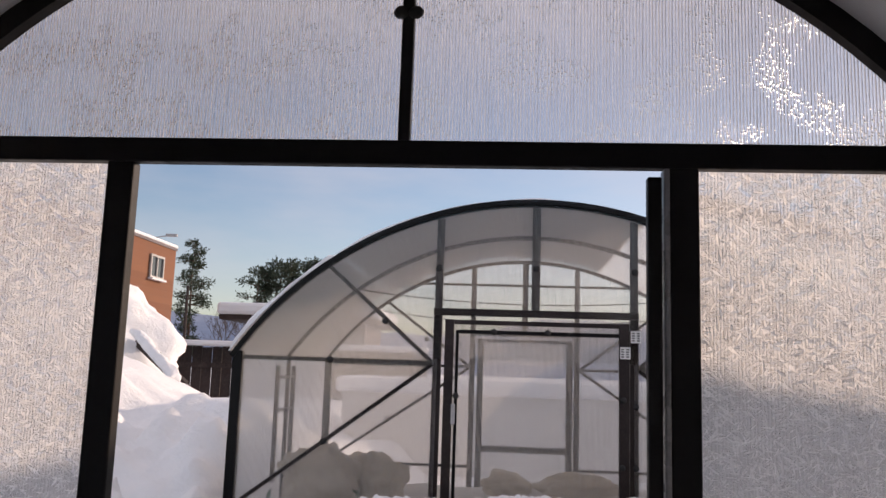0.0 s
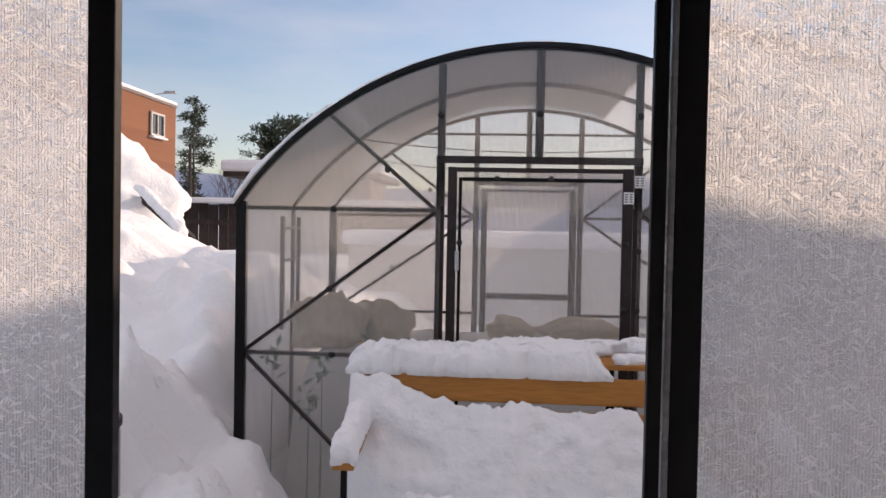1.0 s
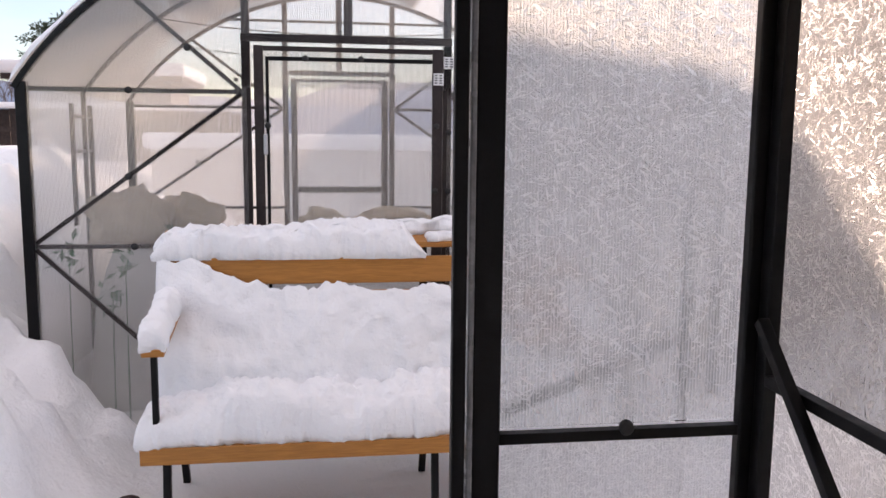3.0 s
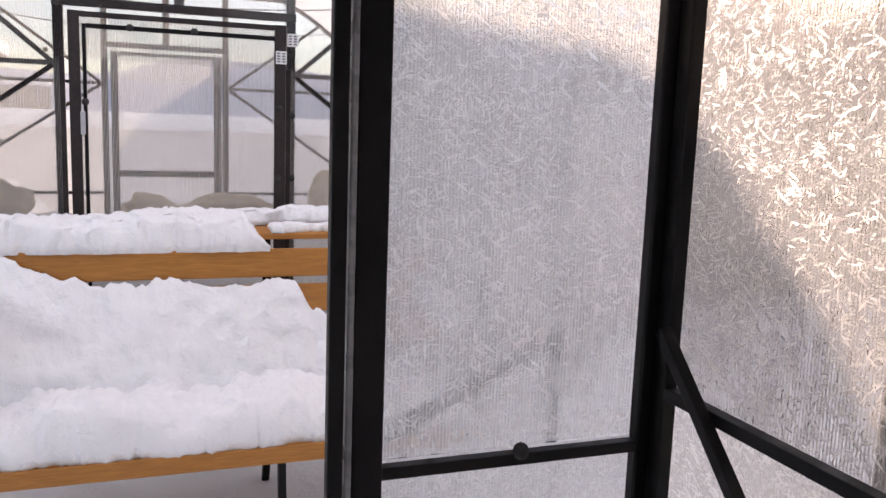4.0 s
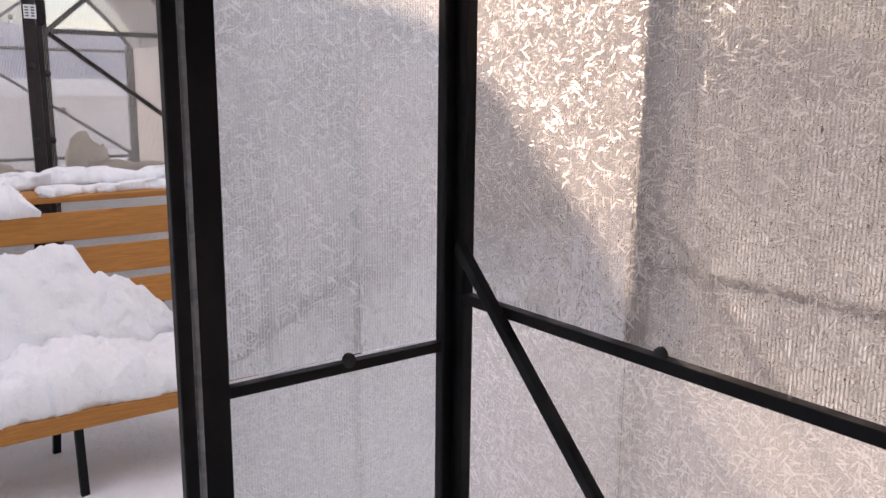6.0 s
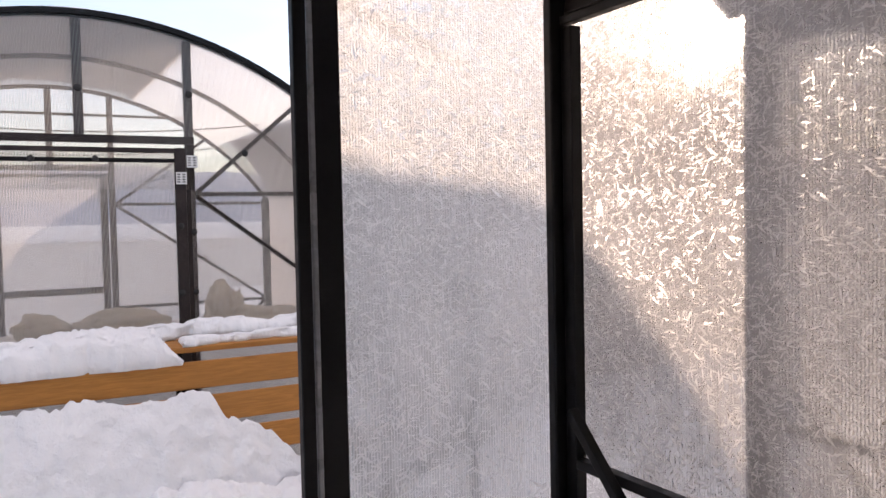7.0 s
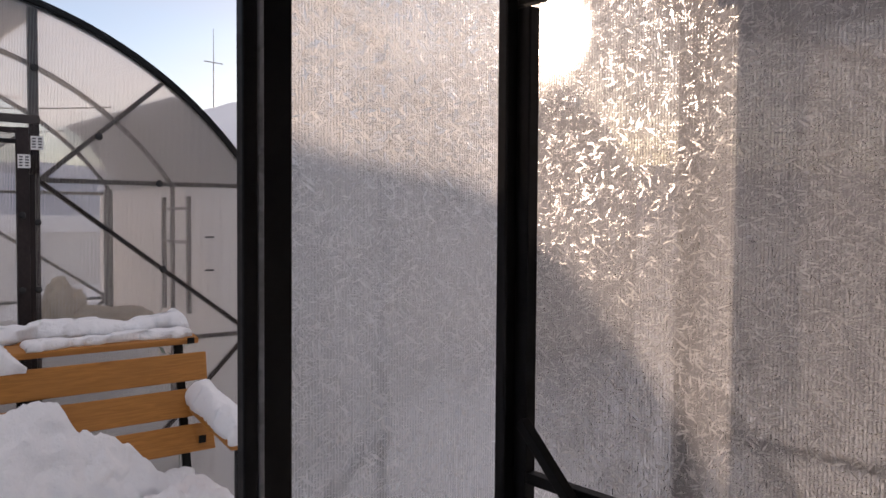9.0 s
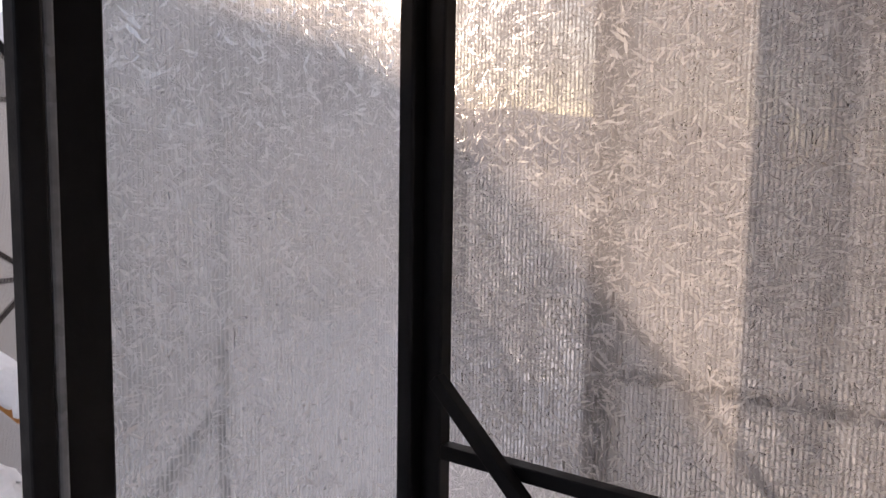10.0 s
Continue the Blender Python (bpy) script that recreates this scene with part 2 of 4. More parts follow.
STEEL = paint("zinc_steel", (0.28, 0.28, 0.29), (0.45, 0.45, 0.46), 0.35, 60)
SACK = paint("brown_sacking", (0.40, 0.33, 0.23), (0.66, 0.57, 0.43), 0.5, 18, 0.006)
SNOW_SHADE = paint("shaded_snow_grey", (0.55, 0.53, 0.5), (0.68, 0.66, 0.62), 0.85, 30)
MIST = sheet_material("misted_polycarbonate", 0.6, 0.62, 0, (0.95, 0.96, 0.99), ribbing=0.5)
ROOFING = sheet_material("roof_polycarbonate", 0.0, 0.15, 1, (0.85, 0.84, 0.83), ribbing=0.1)
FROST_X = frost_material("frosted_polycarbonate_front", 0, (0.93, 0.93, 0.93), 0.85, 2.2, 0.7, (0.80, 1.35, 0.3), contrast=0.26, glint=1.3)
# Side tint is under half the front's: colour holds down the brighter sun there.
FROST_Y = frost_material("frosted_side_sun_toned", 1, (0.43, 0.43, 0.44), 0.92, 2.4, 0.95, (0.66, 0.98, 0.2), contrast=0.27, glint=0.2)
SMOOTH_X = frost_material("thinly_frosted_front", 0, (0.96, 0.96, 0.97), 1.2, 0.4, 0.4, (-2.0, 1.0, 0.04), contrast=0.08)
# Lower side sheet is toned lighter than FROST_Y, colour making up for shade there.
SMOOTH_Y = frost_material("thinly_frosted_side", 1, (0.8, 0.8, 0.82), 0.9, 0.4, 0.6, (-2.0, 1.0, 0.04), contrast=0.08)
CLEAR_X = sheet_material("clear_polycarbonate_end", 0.0, 0.64, 0, (0.86, 0.84, 0.82), ribbing=0.16)
TWIN_Y = sheet_material("misty_polycarbonate_side", 0.0, 0.45, 1, (0.9, 0.86, 0.82), ribbing=0.1)
CLEAR_Y = sheet_material("clear_polycarbonate_side", 0.0, 0.28, 1, (0.86, 0.84, 0.82), ribbing=0.15)


SKIN = Mat("clear_outer_skin")
skin_clear, skin_gloss, skin_mix = SKIN.node("BsdfTransparent"), SKIN.node("BsdfGlossy"), SKIN.node("MixShader")
skin_clear.inputs["Color"].default_value, skin_gloss.inputs["Roughness"].default_value, skin_mix.inputs[0].default_value = (0.97, 0.97, 0.97, 1), 0.12, 0.03
SKIN.l.new(skin_clear.outputs[0], skin_mix.inputs[1]), SKIN.l.new(skin_gloss.outputs[0], skin_mix.inputs[2]), SKIN.l.new(skin_mix.outputs[0], SKIN.out.inputs["Surface"])
SKIN = SKIN.m


# ---------------------------------------------------------------- mesh helpers
def film(ob, axis, side):
    """Leaves the frosted or ribbed skin on one face of a sheet; its other faces are clear."""
    me = ob.data
    me.materials.append(SKIN)
    level = [sum(me.vertices[i].co[axis] for i in p.vertices) / len(p.vertices) for p in me.polygons]
    mid = (min(level) + max(level)) / 2
    me.polygons.foreach_set("material_index", [0 if (v - mid) * side > 0.0004 else 1 for v in level])
    return ob


def film_inner(ob, centre):
    """The same for a bent sheet: the skin stays on the faces nearer to the axis."""
    me = ob.data
    me.materials.append(SKIN)
    me.polygons.foreach_set("material_index", [0 if p.area > 1e-4 and p.normal.dot(Vector((centre[0], p.center.y, centre[1])) - p.center) > 0 else 1 for p in me.polygons])
    return ob



def part(name, bm, material, parent=None, label="", smooth=False):
    me = bpy.data.meshes.new(name)
    bmesh.ops.recalc_face_normals(bm, faces=bm.faces[:])
    bm.to_mesh(me)
    bm.free()
    me.materials.append(material)
    if smooth:
        me.polygons.foreach_set("use_smooth", [True] * len(me.polygons))
    ob = new(name, me)
    ob.parent = parent
    return tagged(ob, label)


def thing(name, label, category, at=(0, 0, 0), group="", kind=""):
    ob = new(name)
    ob.location = at
    ob.empty_display_size = 0.1
    bpy.context.view_layer.update()
    return tagged(ob, label, category, group, kind)


def add_box(bm, lo, hi, bevel=0.0):
    size = [b - a for a, b in zip(lo, hi)]
    mid = [(a + b) / 2 for a, b in zip(lo, hi)]
    made = bmesh.ops.create_cube(bm, size=1, matrix=Matrix.LocRotScale(mid, None, size))
    if bevel:
        edges = {e for v in made["verts"] for e in v.link_edges}
        bmesh.ops.bevel(bm, geom=list(edges), offset=bevel, segments=2, profile=0.5, affect="EDGES")


def box(lo, hi, bevel=0.0):
    bm = bmesh.new()
    add_box(bm, lo, hi, bevel)
    return bm


def bar(p, q, w, d, bevel=0.002, side=(0, 1, 0)):
    """A square tube from p to q, w wide across and d deep along side."""
    p, q, s = Vector(p), Vector(q), Vector(side)
    along = (q - p).normalized()
    across = along.cross(s).normalized()
    s = across.cross(along).normalized()
    turn = Matrix((across, s, along)).transposed().to_4x4()
    bm = bmesh.new()
    bmesh.ops.create_cube(bm, size=1, matrix=Matrix.Diagonal((w, d, (q - p).length, 1)))
    if bevel:
        bmesh.ops.bevel(bm, geom=bm.edges[:], offset=bevel, segments=2, profile=0.5, affect="EDGES")
    bmesh.ops.transform(bm, matrix=Matrix.Translation((p + q) / 2) @ turn, verts=bm.verts)
    return bm


def sweep(points, w, d, side=(0, 1, 0)):
    """A square tube bent along points that lie in the plane across side."""
    bm, s, rings = bmesh.new(), Vector(side), []
    pts = [Vector(p) for p in points]
    for i, p in enumerate(pts):
        along = (pts[min(i + 1, len(pts) - 1)] - pts[max(i - 1, 0)]).normalized()
        across = along.cross(s).normalized()
        rings.append([bm.verts.new(p + across * (a * w / 2) + s * (b * d / 2)) for a, b in ((-1, -1), (1, -1), (1, 1), (-1, 1))])
    for a, b in zip(rings, rings[1:]):
        for i in range(4):
            bm.faces.new((a[i], a[(i + 1) % 4], b[(i + 1) % 4], b[i]))
    bm.faces.new(rings[0]), bm.faces.new(rings[-1][::-1])
    return bm


def curved_sheet(points, y0, y1, thick):
    """A sheet bent along points in x and z, from y0 to y1."""
    bm, rows = bmesh.new(), []
    pts = [Vector(p) for p in points]
    for i, p in enumerate(pts):
        along = (pts[min(i + 1, len(pts) - 1)] - pts[max(i - 1, 0)]).normalized()
        out = Vector((along.z, 0, -along.x))
        if out.z < 0:
            out = -out
        rows.append([bm.verts.new(p + out * o + Vector((0, y, 0))) for o, y in ((0, y0), (thick, y0), (thick, y1), (0, y1))])
    for a, b in zip(rows, rows[1:]):
        for i in range(4):
            bm.faces.new((a[i], a[(i + 1) % 4], b[(i + 1) % 4], b[i]))
    bm.faces.new(rows[0]), bm.faces.new(rows[-1][::-1])
    return bm


def under_arch(points, z0, y0, y1):
    """An upright sheet between the level z0 and an arch of points."""
    bm = bmesh.new()
    for y in (y0, y1):
        top = [bm.verts.new((p[0], y, p[2])) for p in points]
        low = [bm.verts.new((p[0], y, z0)) for p in points]
        for i in range(len(points) - 1):
            bm.faces.new((low[i], low[i + 1], top[i + 1], top[i]))
    return bm


def arch_points(cx, half, z_foot, z_top, n=36, y=0.0, grow=0.0):
    rise = z_top - z_foot
    radius = (half * half + rise * rise) / (2 * rise)
    a = math.asin(half / radius)
    return [(cx + (radius + grow) * math.sin(t), y, z_top - radius + (radius + grow) * math.cos(t)) for t in np.linspace(-a, a, n)]


def arch_height(x, cx, half, z_foot, z_top):
    rise = z_top - z_foot
    radius = (half * half + rise * rise) / (2 * rise)
    return z_top - radius + math.sqrt(max(radius ** 2 - (x - cx) ** 2, 0))


def dome(at, r, toward, depth=0.6):
    """A mushroom-headed washer."""
    bm = bmesh.new()
    bmesh.ops.create_uvsphere(bm, u_segments=12, v_segments=8, radius=r)
    for v in bm.verts:
        v.co.z = max(v.co.z, -0.15 * r) * depth
    turn = Vector(toward).to_track_quat("Z", "Y").to_matrix().to_4x4()
    bmesh.ops.transform(bm, matrix=Matrix.Translation(at) @ turn, verts=bm.verts)
    return bm


def rough_noise(x, y, z=0.0, scale=1.0, octaves=4):
    return noise.fractal(Vector((x * scale, y * scale, z * scale)), 1.0, 2.0, octaves)


def smooth(a, b, t):
    t = min(max((t - a) / (b - a), 0.0), 1.0)
    return t * t * (3 - 2 * t)


def snow_strip(length, width, height, seed, n=90, m=14, ragged=0.25, name_scale=6.0, swell=0.32, taper=0.0):
    """A cap of snow on a board from x = 0 to length, y across, flat below, with an uneven rounded top."""
    bm, top = bmesh.new(), []
    for i in range(n + 1):
        u = i / n
        row = []
        for j in range(m + 1):
            v = j / m
            edge = min(1.0, min(u, 1 - u) * length / (height * 0.8))
            cross = max(0.0, 1 - abs(2 * v - 1) ** 3)
            h = height * (0.25 + 0.75 * cross ** 0.5) * (0.35 + 0.65 * edge ** 0.5)
            h *= 0.3 + 0.7 * min(1.0, (1 - u) * length / taper) ** 0.7 if taper else 1.0
            h *= 1 + swell * rough_noise(u * length, v * width, seed, 3.0) + ragged * 0.4 * rough_noise(u * length, v * width, seed + 9, 14.0)
            wob = ragged * 0.05 * rough_noise(u * length, seed * 3.1, v, name_scale) + 0.012 * rough_noise(u * length, seed, v * 2, 28.0)
            y = (v - 0.5) * width + wob * (1 if v > 0.5 else -1) * abs(2 * v - 1)
            x = u * length + 0.02 * rough_noise(v * width, seed, u, 12.0)
            row.append(bm.verts.new((x, y, max(h, 0.004))))
        top.append(row)
    for a, b in zip(top, top[1:]):
        for j in range(m):
            bm.faces.new((a[j], b[j], b[j + 1], a[j + 1]))
    rim = [r[0] for r in top] + top[-1][1:] + [r[-1] for r in top[-2::-1]] + top[0][-2:0:-1]
    low = [bm.verts.new((v.co.x * 0.995 + 0.0025 * length, v.co.y * 0.93, -0.012)) for v in rim]
    for i in range(len(rim)):
        j = (i + 1) % len(rim)
        bm.faces.new((rim[i], rim[j], low[j], low[i]))
    bm.faces.new(low)
    return bm


def rock(at, size, seed, rough=0.18, sub=3, lift=0.0):
    """A lumpy rounded mass resting at its base."""
    bm = bmesh.new()
    bmesh.ops.create_icosphere(bm, subdivisions=sub, radius=1)
    for v in bm.verts:
        k = 1 + rough * rough_noise(v.co.x, v.co.y, v.co.z + seed, 1.6) + 0.3 * rough * rough_noise(v.co.x, v.co.y, v.co.z + seed, 7)
        v.co = Vector((v.co.x * k * size[0], v.co.y * k * size[1], max(v.co.z * k, -0.55) * size[2]))
        v.co += Vector(at) + Vector((0, 0, 0.5 * size[2] + lift))
    return bm


G = -0.33                                       # level of the ground

# ---------------------------------------------------------------- ground
def bank(x, y):
    """Height of the snow over the ground."""
    edge = 0.5 * smooth(4.0, 4.5, y)
    left = smooth(-0.55 - edge, -1.25 - edge, x)
    rise = np.interp(y, [1.5, 2.6, 3.4, 4.1, 4.6, 5.1, 5.6, 6.0, 7.0, 9.0, 14.0, 25], [0.05, 0.18, 0.32, 0.60, 0.76, 0.98, 1.24, 1.42, 1.34, 0.92, 0.5, 0.3])
    rise += 0.42 * smooth(-2.2, -3.3, x) * smooth(4.5, 6.0, y)
    h = left * rise * (1 - 0.5 * smooth(-7, -14, x))
    mound = 0.35 * math.exp(-((x + 1.75) / 0.35) ** 2 - ((y - 3.9) / 0.5) ** 2) + 0.2 * math.exp(-((x + 1.25) / 0.45) ** 2 - ((y - 3.3) / 0.4) ** 2)
    h += mound
    lumps = (0.05 + 0.30 * left + 0.15 * smooth(-0.5, -0.9, x) * smooth(2.4, 3.0, y) * smooth(5.0, 4.4, y)) * (1 - 0.8 * smooth(5.6, 6.6, y))
    h += lumps * (0.55 * rough_noise(x, y, 3.0, 1.5, 4) + 0.55 * abs(rough_noise(x, y, 8.0, 3.4, 3)) + 0.16 * rough_noise(x, y, 1.0, 7.0, 2))
    right = smooth(2.2, 3.4, x) * smooth(1.0, 3.0, y) * 0.5
    lane = 0.38 * smooth(0.93, 1.0, x) * smooth(1.56, 1.48, x) * smooth(1.9, 1.2, y) * smooth(-3.0, -2.0, y)
    return h + right + lane


def build_ground():
    xs = np.concatenate((-np.geomspace(400, 5.2, 26), np.arange(-5, 4.01, 0.06), np.geomspace(4.2, 400, 26)))
    ys = np.concatenate((-np.geomspace(200, 3.2, 16), np.arange(-3, 1.41, 0.4), np.arange(1.46, 8.0, 0.06), np.geomspace(8.2, 500, 34)))
    verts = []
    for y in ys:
        for x in xs:
            inside = (-1.06 < x < 0.93 and -2.6 < y < 1.47) or (-1.2 < x < 1.75 and 4.25 < y < 6.35) or (1.5 < x < 3.45 and -2.6 < y < 1.42)
            far = max(0.0, math.hypot(x, y - 4) - 30) / 370
            z = G + (0.02 * rough_noise(x, y, 0, 3.0) if inside else bank(float(x), float(y))) * (1 - min(far * 3, 1))
            verts.append((x, y, z))
    nx = len(xs)
    faces = [(j * nx + i, j * nx + i + 1, (j + 1) * nx + i + 1, (j + 1) * nx + i) for j in range(len(ys) - 1) for i in range(nx - 1)]
    me = bpy.data.meshes.new("ground")
    me.from_pydata(verts, [], faces)
    me.polygons.foreach_set("use_smooth", [True] * len(me.polygons))
    me.materials.append(SNOW)
    return tagged(new("ground", me), "deep uneven snow banked against the greenhouses", "snow", kind="structure")


build_ground()

# ---------------------------------------------------------------- the greenhouse that the camera stands in
NX, NHALF, NF = -0.066, 1.011, 1.42             # middle, half width, inner face of the front
NFOOT, NTOP, NBACK = 1.745, 2.28, -2.6
EDGE_R, EDGE_L = NX + NHALF, NX - NHALF


def build_near():
    g = thing("greenhouse", "narrow greenhouse of black steel tube and frosted polycarbonate, seen from inside", "greenhouse", (NX, NF, G))
    inv = g.matrix_world.inverted()

    def add(name, bm, mat, label="", smooth=False, parent=None):
        ob = part(name, bm, mat, parent or g, label, smooth)
        ob.matrix_parent_inverse = inv
        return ob

    y0, y1 = NF, NF + 0.024
    jl, jr = -0.552, 0.395                      # clear door opening
    add("lintel", box((EDGE_L + 0.045, y0 - 0.002, 1.745), (EDGE_R - 0.045, y1, 1.790), 0.003), BLACK)
    add("door_post", box((jr, y0 - 0.004, G), (jr + 0.05, y1, 1.7445), 0.003), BLACK)
    add("door_post", box((jl - 0.05, y0 - 0.004, G), (jl, y1, 1.7445), 0.003), BLACK)
    add("post", box((NX - 0.011, y0, 1.7905), (NX + 0.011, y1, NTOP - 0.03), 0.002), BLACK)
    for x0, x1 in ((EDGE_R - 0.05, EDGE_R - 0.002), (EDGE_L + 0.002, EDGE_L + 0.05)):
        add("corner_post", box((x0, y0 - 0.001, G), (x1, y1 + 0.001, 1.80), 0.004), BLACK)
    for s, x in ((1, EDGE_R - 0.014), (-1, EDGE_L + 0.014)):
        add("corner_post", box((x - 0.013, y0 - 0.036, G), (x + 0.013, y0 - 0.003, 1.668), 0.003), BLACK)
    for x0, x1 in ((jr + 0.0505, EDGE_R - 0.0505), (EDGE_L + 0.0505, jl - 0.0505)):
        add("rail", box((x0, y0 + 0.001, 0.681), (x1, y1 - 0.001, 0.701), 0.002), BLACK)
        add("rail", box((x0, y0 + 0.001, G), (x1, y1 - 0.001, G + 0.03), 0.002), BLACK)
    for y in (NF + 0.012, NF - 1.0, NF - 2.0, NF - 3.0, NBACK):
        half = NHALF - 0.02
        add("arch", sweep(arch_points(NX, half, NFOOT + 0.01, NTOP, 40, y), 0.04, 0.026), BLACK, smooth=False)
        if y < NF - 0.5:
            for x in (EDGE_R - 0.014, EDGE_L + 0.014):
                add("post", box((x - 0.012, y - 0.012, G), (x + 0.012, y + 0.012, 1.75), 0.002), BLACK)
    for s, x in ((1, EDGE_R), (-1, EDGE_L)):
        inner = x - s * 0.028
        a, b = sorted((inner, x - s * 0.004))
        back, front = NBACK, NF - 0.0365
        add("rail", box((a, back, 0.785), (b, front, 0.806), 0.002), BLACK)
        add("rail", box((a, back, G), (b, front, G + 0.03), 0.002), BLACK)
        add("rail", box((a - 0.004 * s, back, 1.672), (b - 0.004 * s, front + 0.03, 1.690), 0.003), BLACK, "black side rail under the eave")
        add("eave_profile", bar((x - s * 0.010, back, 1.722), (x - s * 0.010, NF - 0.003, 1.722), 0.010, 0.056, 0.003, (s * 0.18, 0, 1)), BROWN, "dark folded steel eave profile")
        add("rail", box((a - 0.002 * s, back, 1.7515), (b - 0.002 * s, NF - 0.003, 1.764), 0.002), BLACK)
        # diagonal stay from the corner post to the base
        xs = x - s * 0.040
        add("brace", bar((xs, 1.382, 0.905), (xs, 0.235, -0.215), 0.021, 0.021, 0.002, (1, 0, 0)), BLACK, "black diagonal stay across the corner")
        for y in (0.91, -0.1, -1.1, -2.1):
            add("washer", dome((x - s * 0.016, y, 0.807), 0.014, (-s, 0, 0.3)), RUBBER)
        for y0_, y1_ in ((0.9905, NF - 0.002), (0.42 + 0.004, 0.990), (-0.58, 0.42), (-1.58, -0.584), (NBACK, -1.584)):
            p, q = sorted((x - s * 0.0015, x + s * 0.0025))
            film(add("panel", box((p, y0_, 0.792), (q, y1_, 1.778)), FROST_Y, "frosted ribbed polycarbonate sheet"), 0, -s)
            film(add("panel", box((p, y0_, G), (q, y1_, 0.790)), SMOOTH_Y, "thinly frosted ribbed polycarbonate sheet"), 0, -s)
    ys = NF + 0.0255
    for x0, x1 in ((jr + 0.006, EDGE_R + 0.002), (EDGE_L - 0.002, jl - 0.006)):
        film(add("panel", box((x0, ys, 0.706), (x1, ys + 0.004, 1.768)), FROST_X, "frosted ribbed polycarbonate sheet"), 1, -1)
        film(add("panel", box((x0, ys, G), (x1, ys + 0.004, 0.704)), SMOOTH_X, "thinly frosted ribbed polycarbonate sheet"), 1, -1)
    film(add("panel", under_arch(arch_points(NX, NHALF, NFOOT + 0.015, NTOP, 40, 0), 1.770, ys, ys + 0.004), MIST, "misted ribbed polycarbonate gable"), 1, -1)
    for x, z in ((0.68, 0.704), (NX + 0.013, 2.03), (NX - 0.013, 2.03), (-0.80, 0.704)):
        add("washer", dome((x, NF + 0.004, z), 0.015, (0, -1, 0.3)), RUBBER)
    add("roof", curved_sheet(arch_points(NX, NHALF + 0.004, NFOOT + 0.005, NTOP + 0.024, 40), NBACK - 0.02, NF + 0.06, 0.005), ROOFING, "polycarbonate roof under snow")
    # the rear end, closed
    film(add("panel", box((EDGE_L, NBACK - 0.03, G), (EDGE_R, NBACK - 0.025, 1.768)), FROST_X), 1, 1)
    add("panel", under_arch(arch_points(NX, NHALF, NFOOT + 0.015, NTOP, 24, 0), 1.770, NBACK - 0.03, NBACK - 0.025), MIST)
    # sealing strip between the door post and the open leaf
    add("seal", box((jr - 0.011, y0 - 0.013, G), (jr - 0.0005, y1 - 0.004, 1.742), 0.003), STRIP, "grey plastic sealing strip")
    # the open leaf, swung outwards
    door = add("door", box((0, 0.0, 0.0), (0.024, 0.022, 2.06), 0.003), BLACK, "open door leaf of black tube and polycarbonate")
    turn = pose(0.3555, NF - 0.022, -0.335, 0, 0, 0)
    leaf = math.atan2(0.60, 0.68)
    door.data.transform(turn)
    spin = Matrix.Translation((0.418, NF + 0.055, -0.335)) @ Matrix.Rotation(leaf, 4, "Z")

    def leaf_part(name, bm, mat, label=""):
        bm.transform(spin)
        ob = part(name, bm, mat, door, label)
        return ob

    w = 0.92
    leaf_part("stile", box((w - 0.024, 0, 0), (w, 0.022, 2.06), 0.003), BLACK)
    leaf_part("stile", box((0.02, 0, 0), (0.044, 0.022, 2.06), 0.003), BLACK)
    for z in (0.0, 1.025, 2.036):
        leaf_part("rail", box((0.0445, 0.001, z), (w - 0.0245, 0.021, z + 0.024), 0.002), BLACK)
    pane = leaf_part("panel", box((0.0, 0.023, 0), (w, 0.027, 2.06)), CLEAR_X)
    pane.data.materials.append(SKIN)
    pane.data.polygons.foreach_set("material_index", [0 if p.area > 1 and p.normal.x > 0 else 1 for p in pane.data.polygons])
    for z in (0.35, 1.75):
        leaf_part("hinge", box((-0.012, -0.006, z), (0.022, 0.006, z + 0.07), 0.003), STEEL)


build_near()
roof_snow = part("roof_snow", curved_sheet(arch_points(NX, NHALF + 0.008, NFOOT + 0.0, NTOP + 0.031, 40), NBACK - 0.02, NF + 0.05, 0.10), SNOW)
tagged(roof_snow, "thick snow lying on the greenhouse roof", "snow")

# ---------------------------------------------------------------- its twin alongside
TWIN = 2.556                                    # step from one to the next


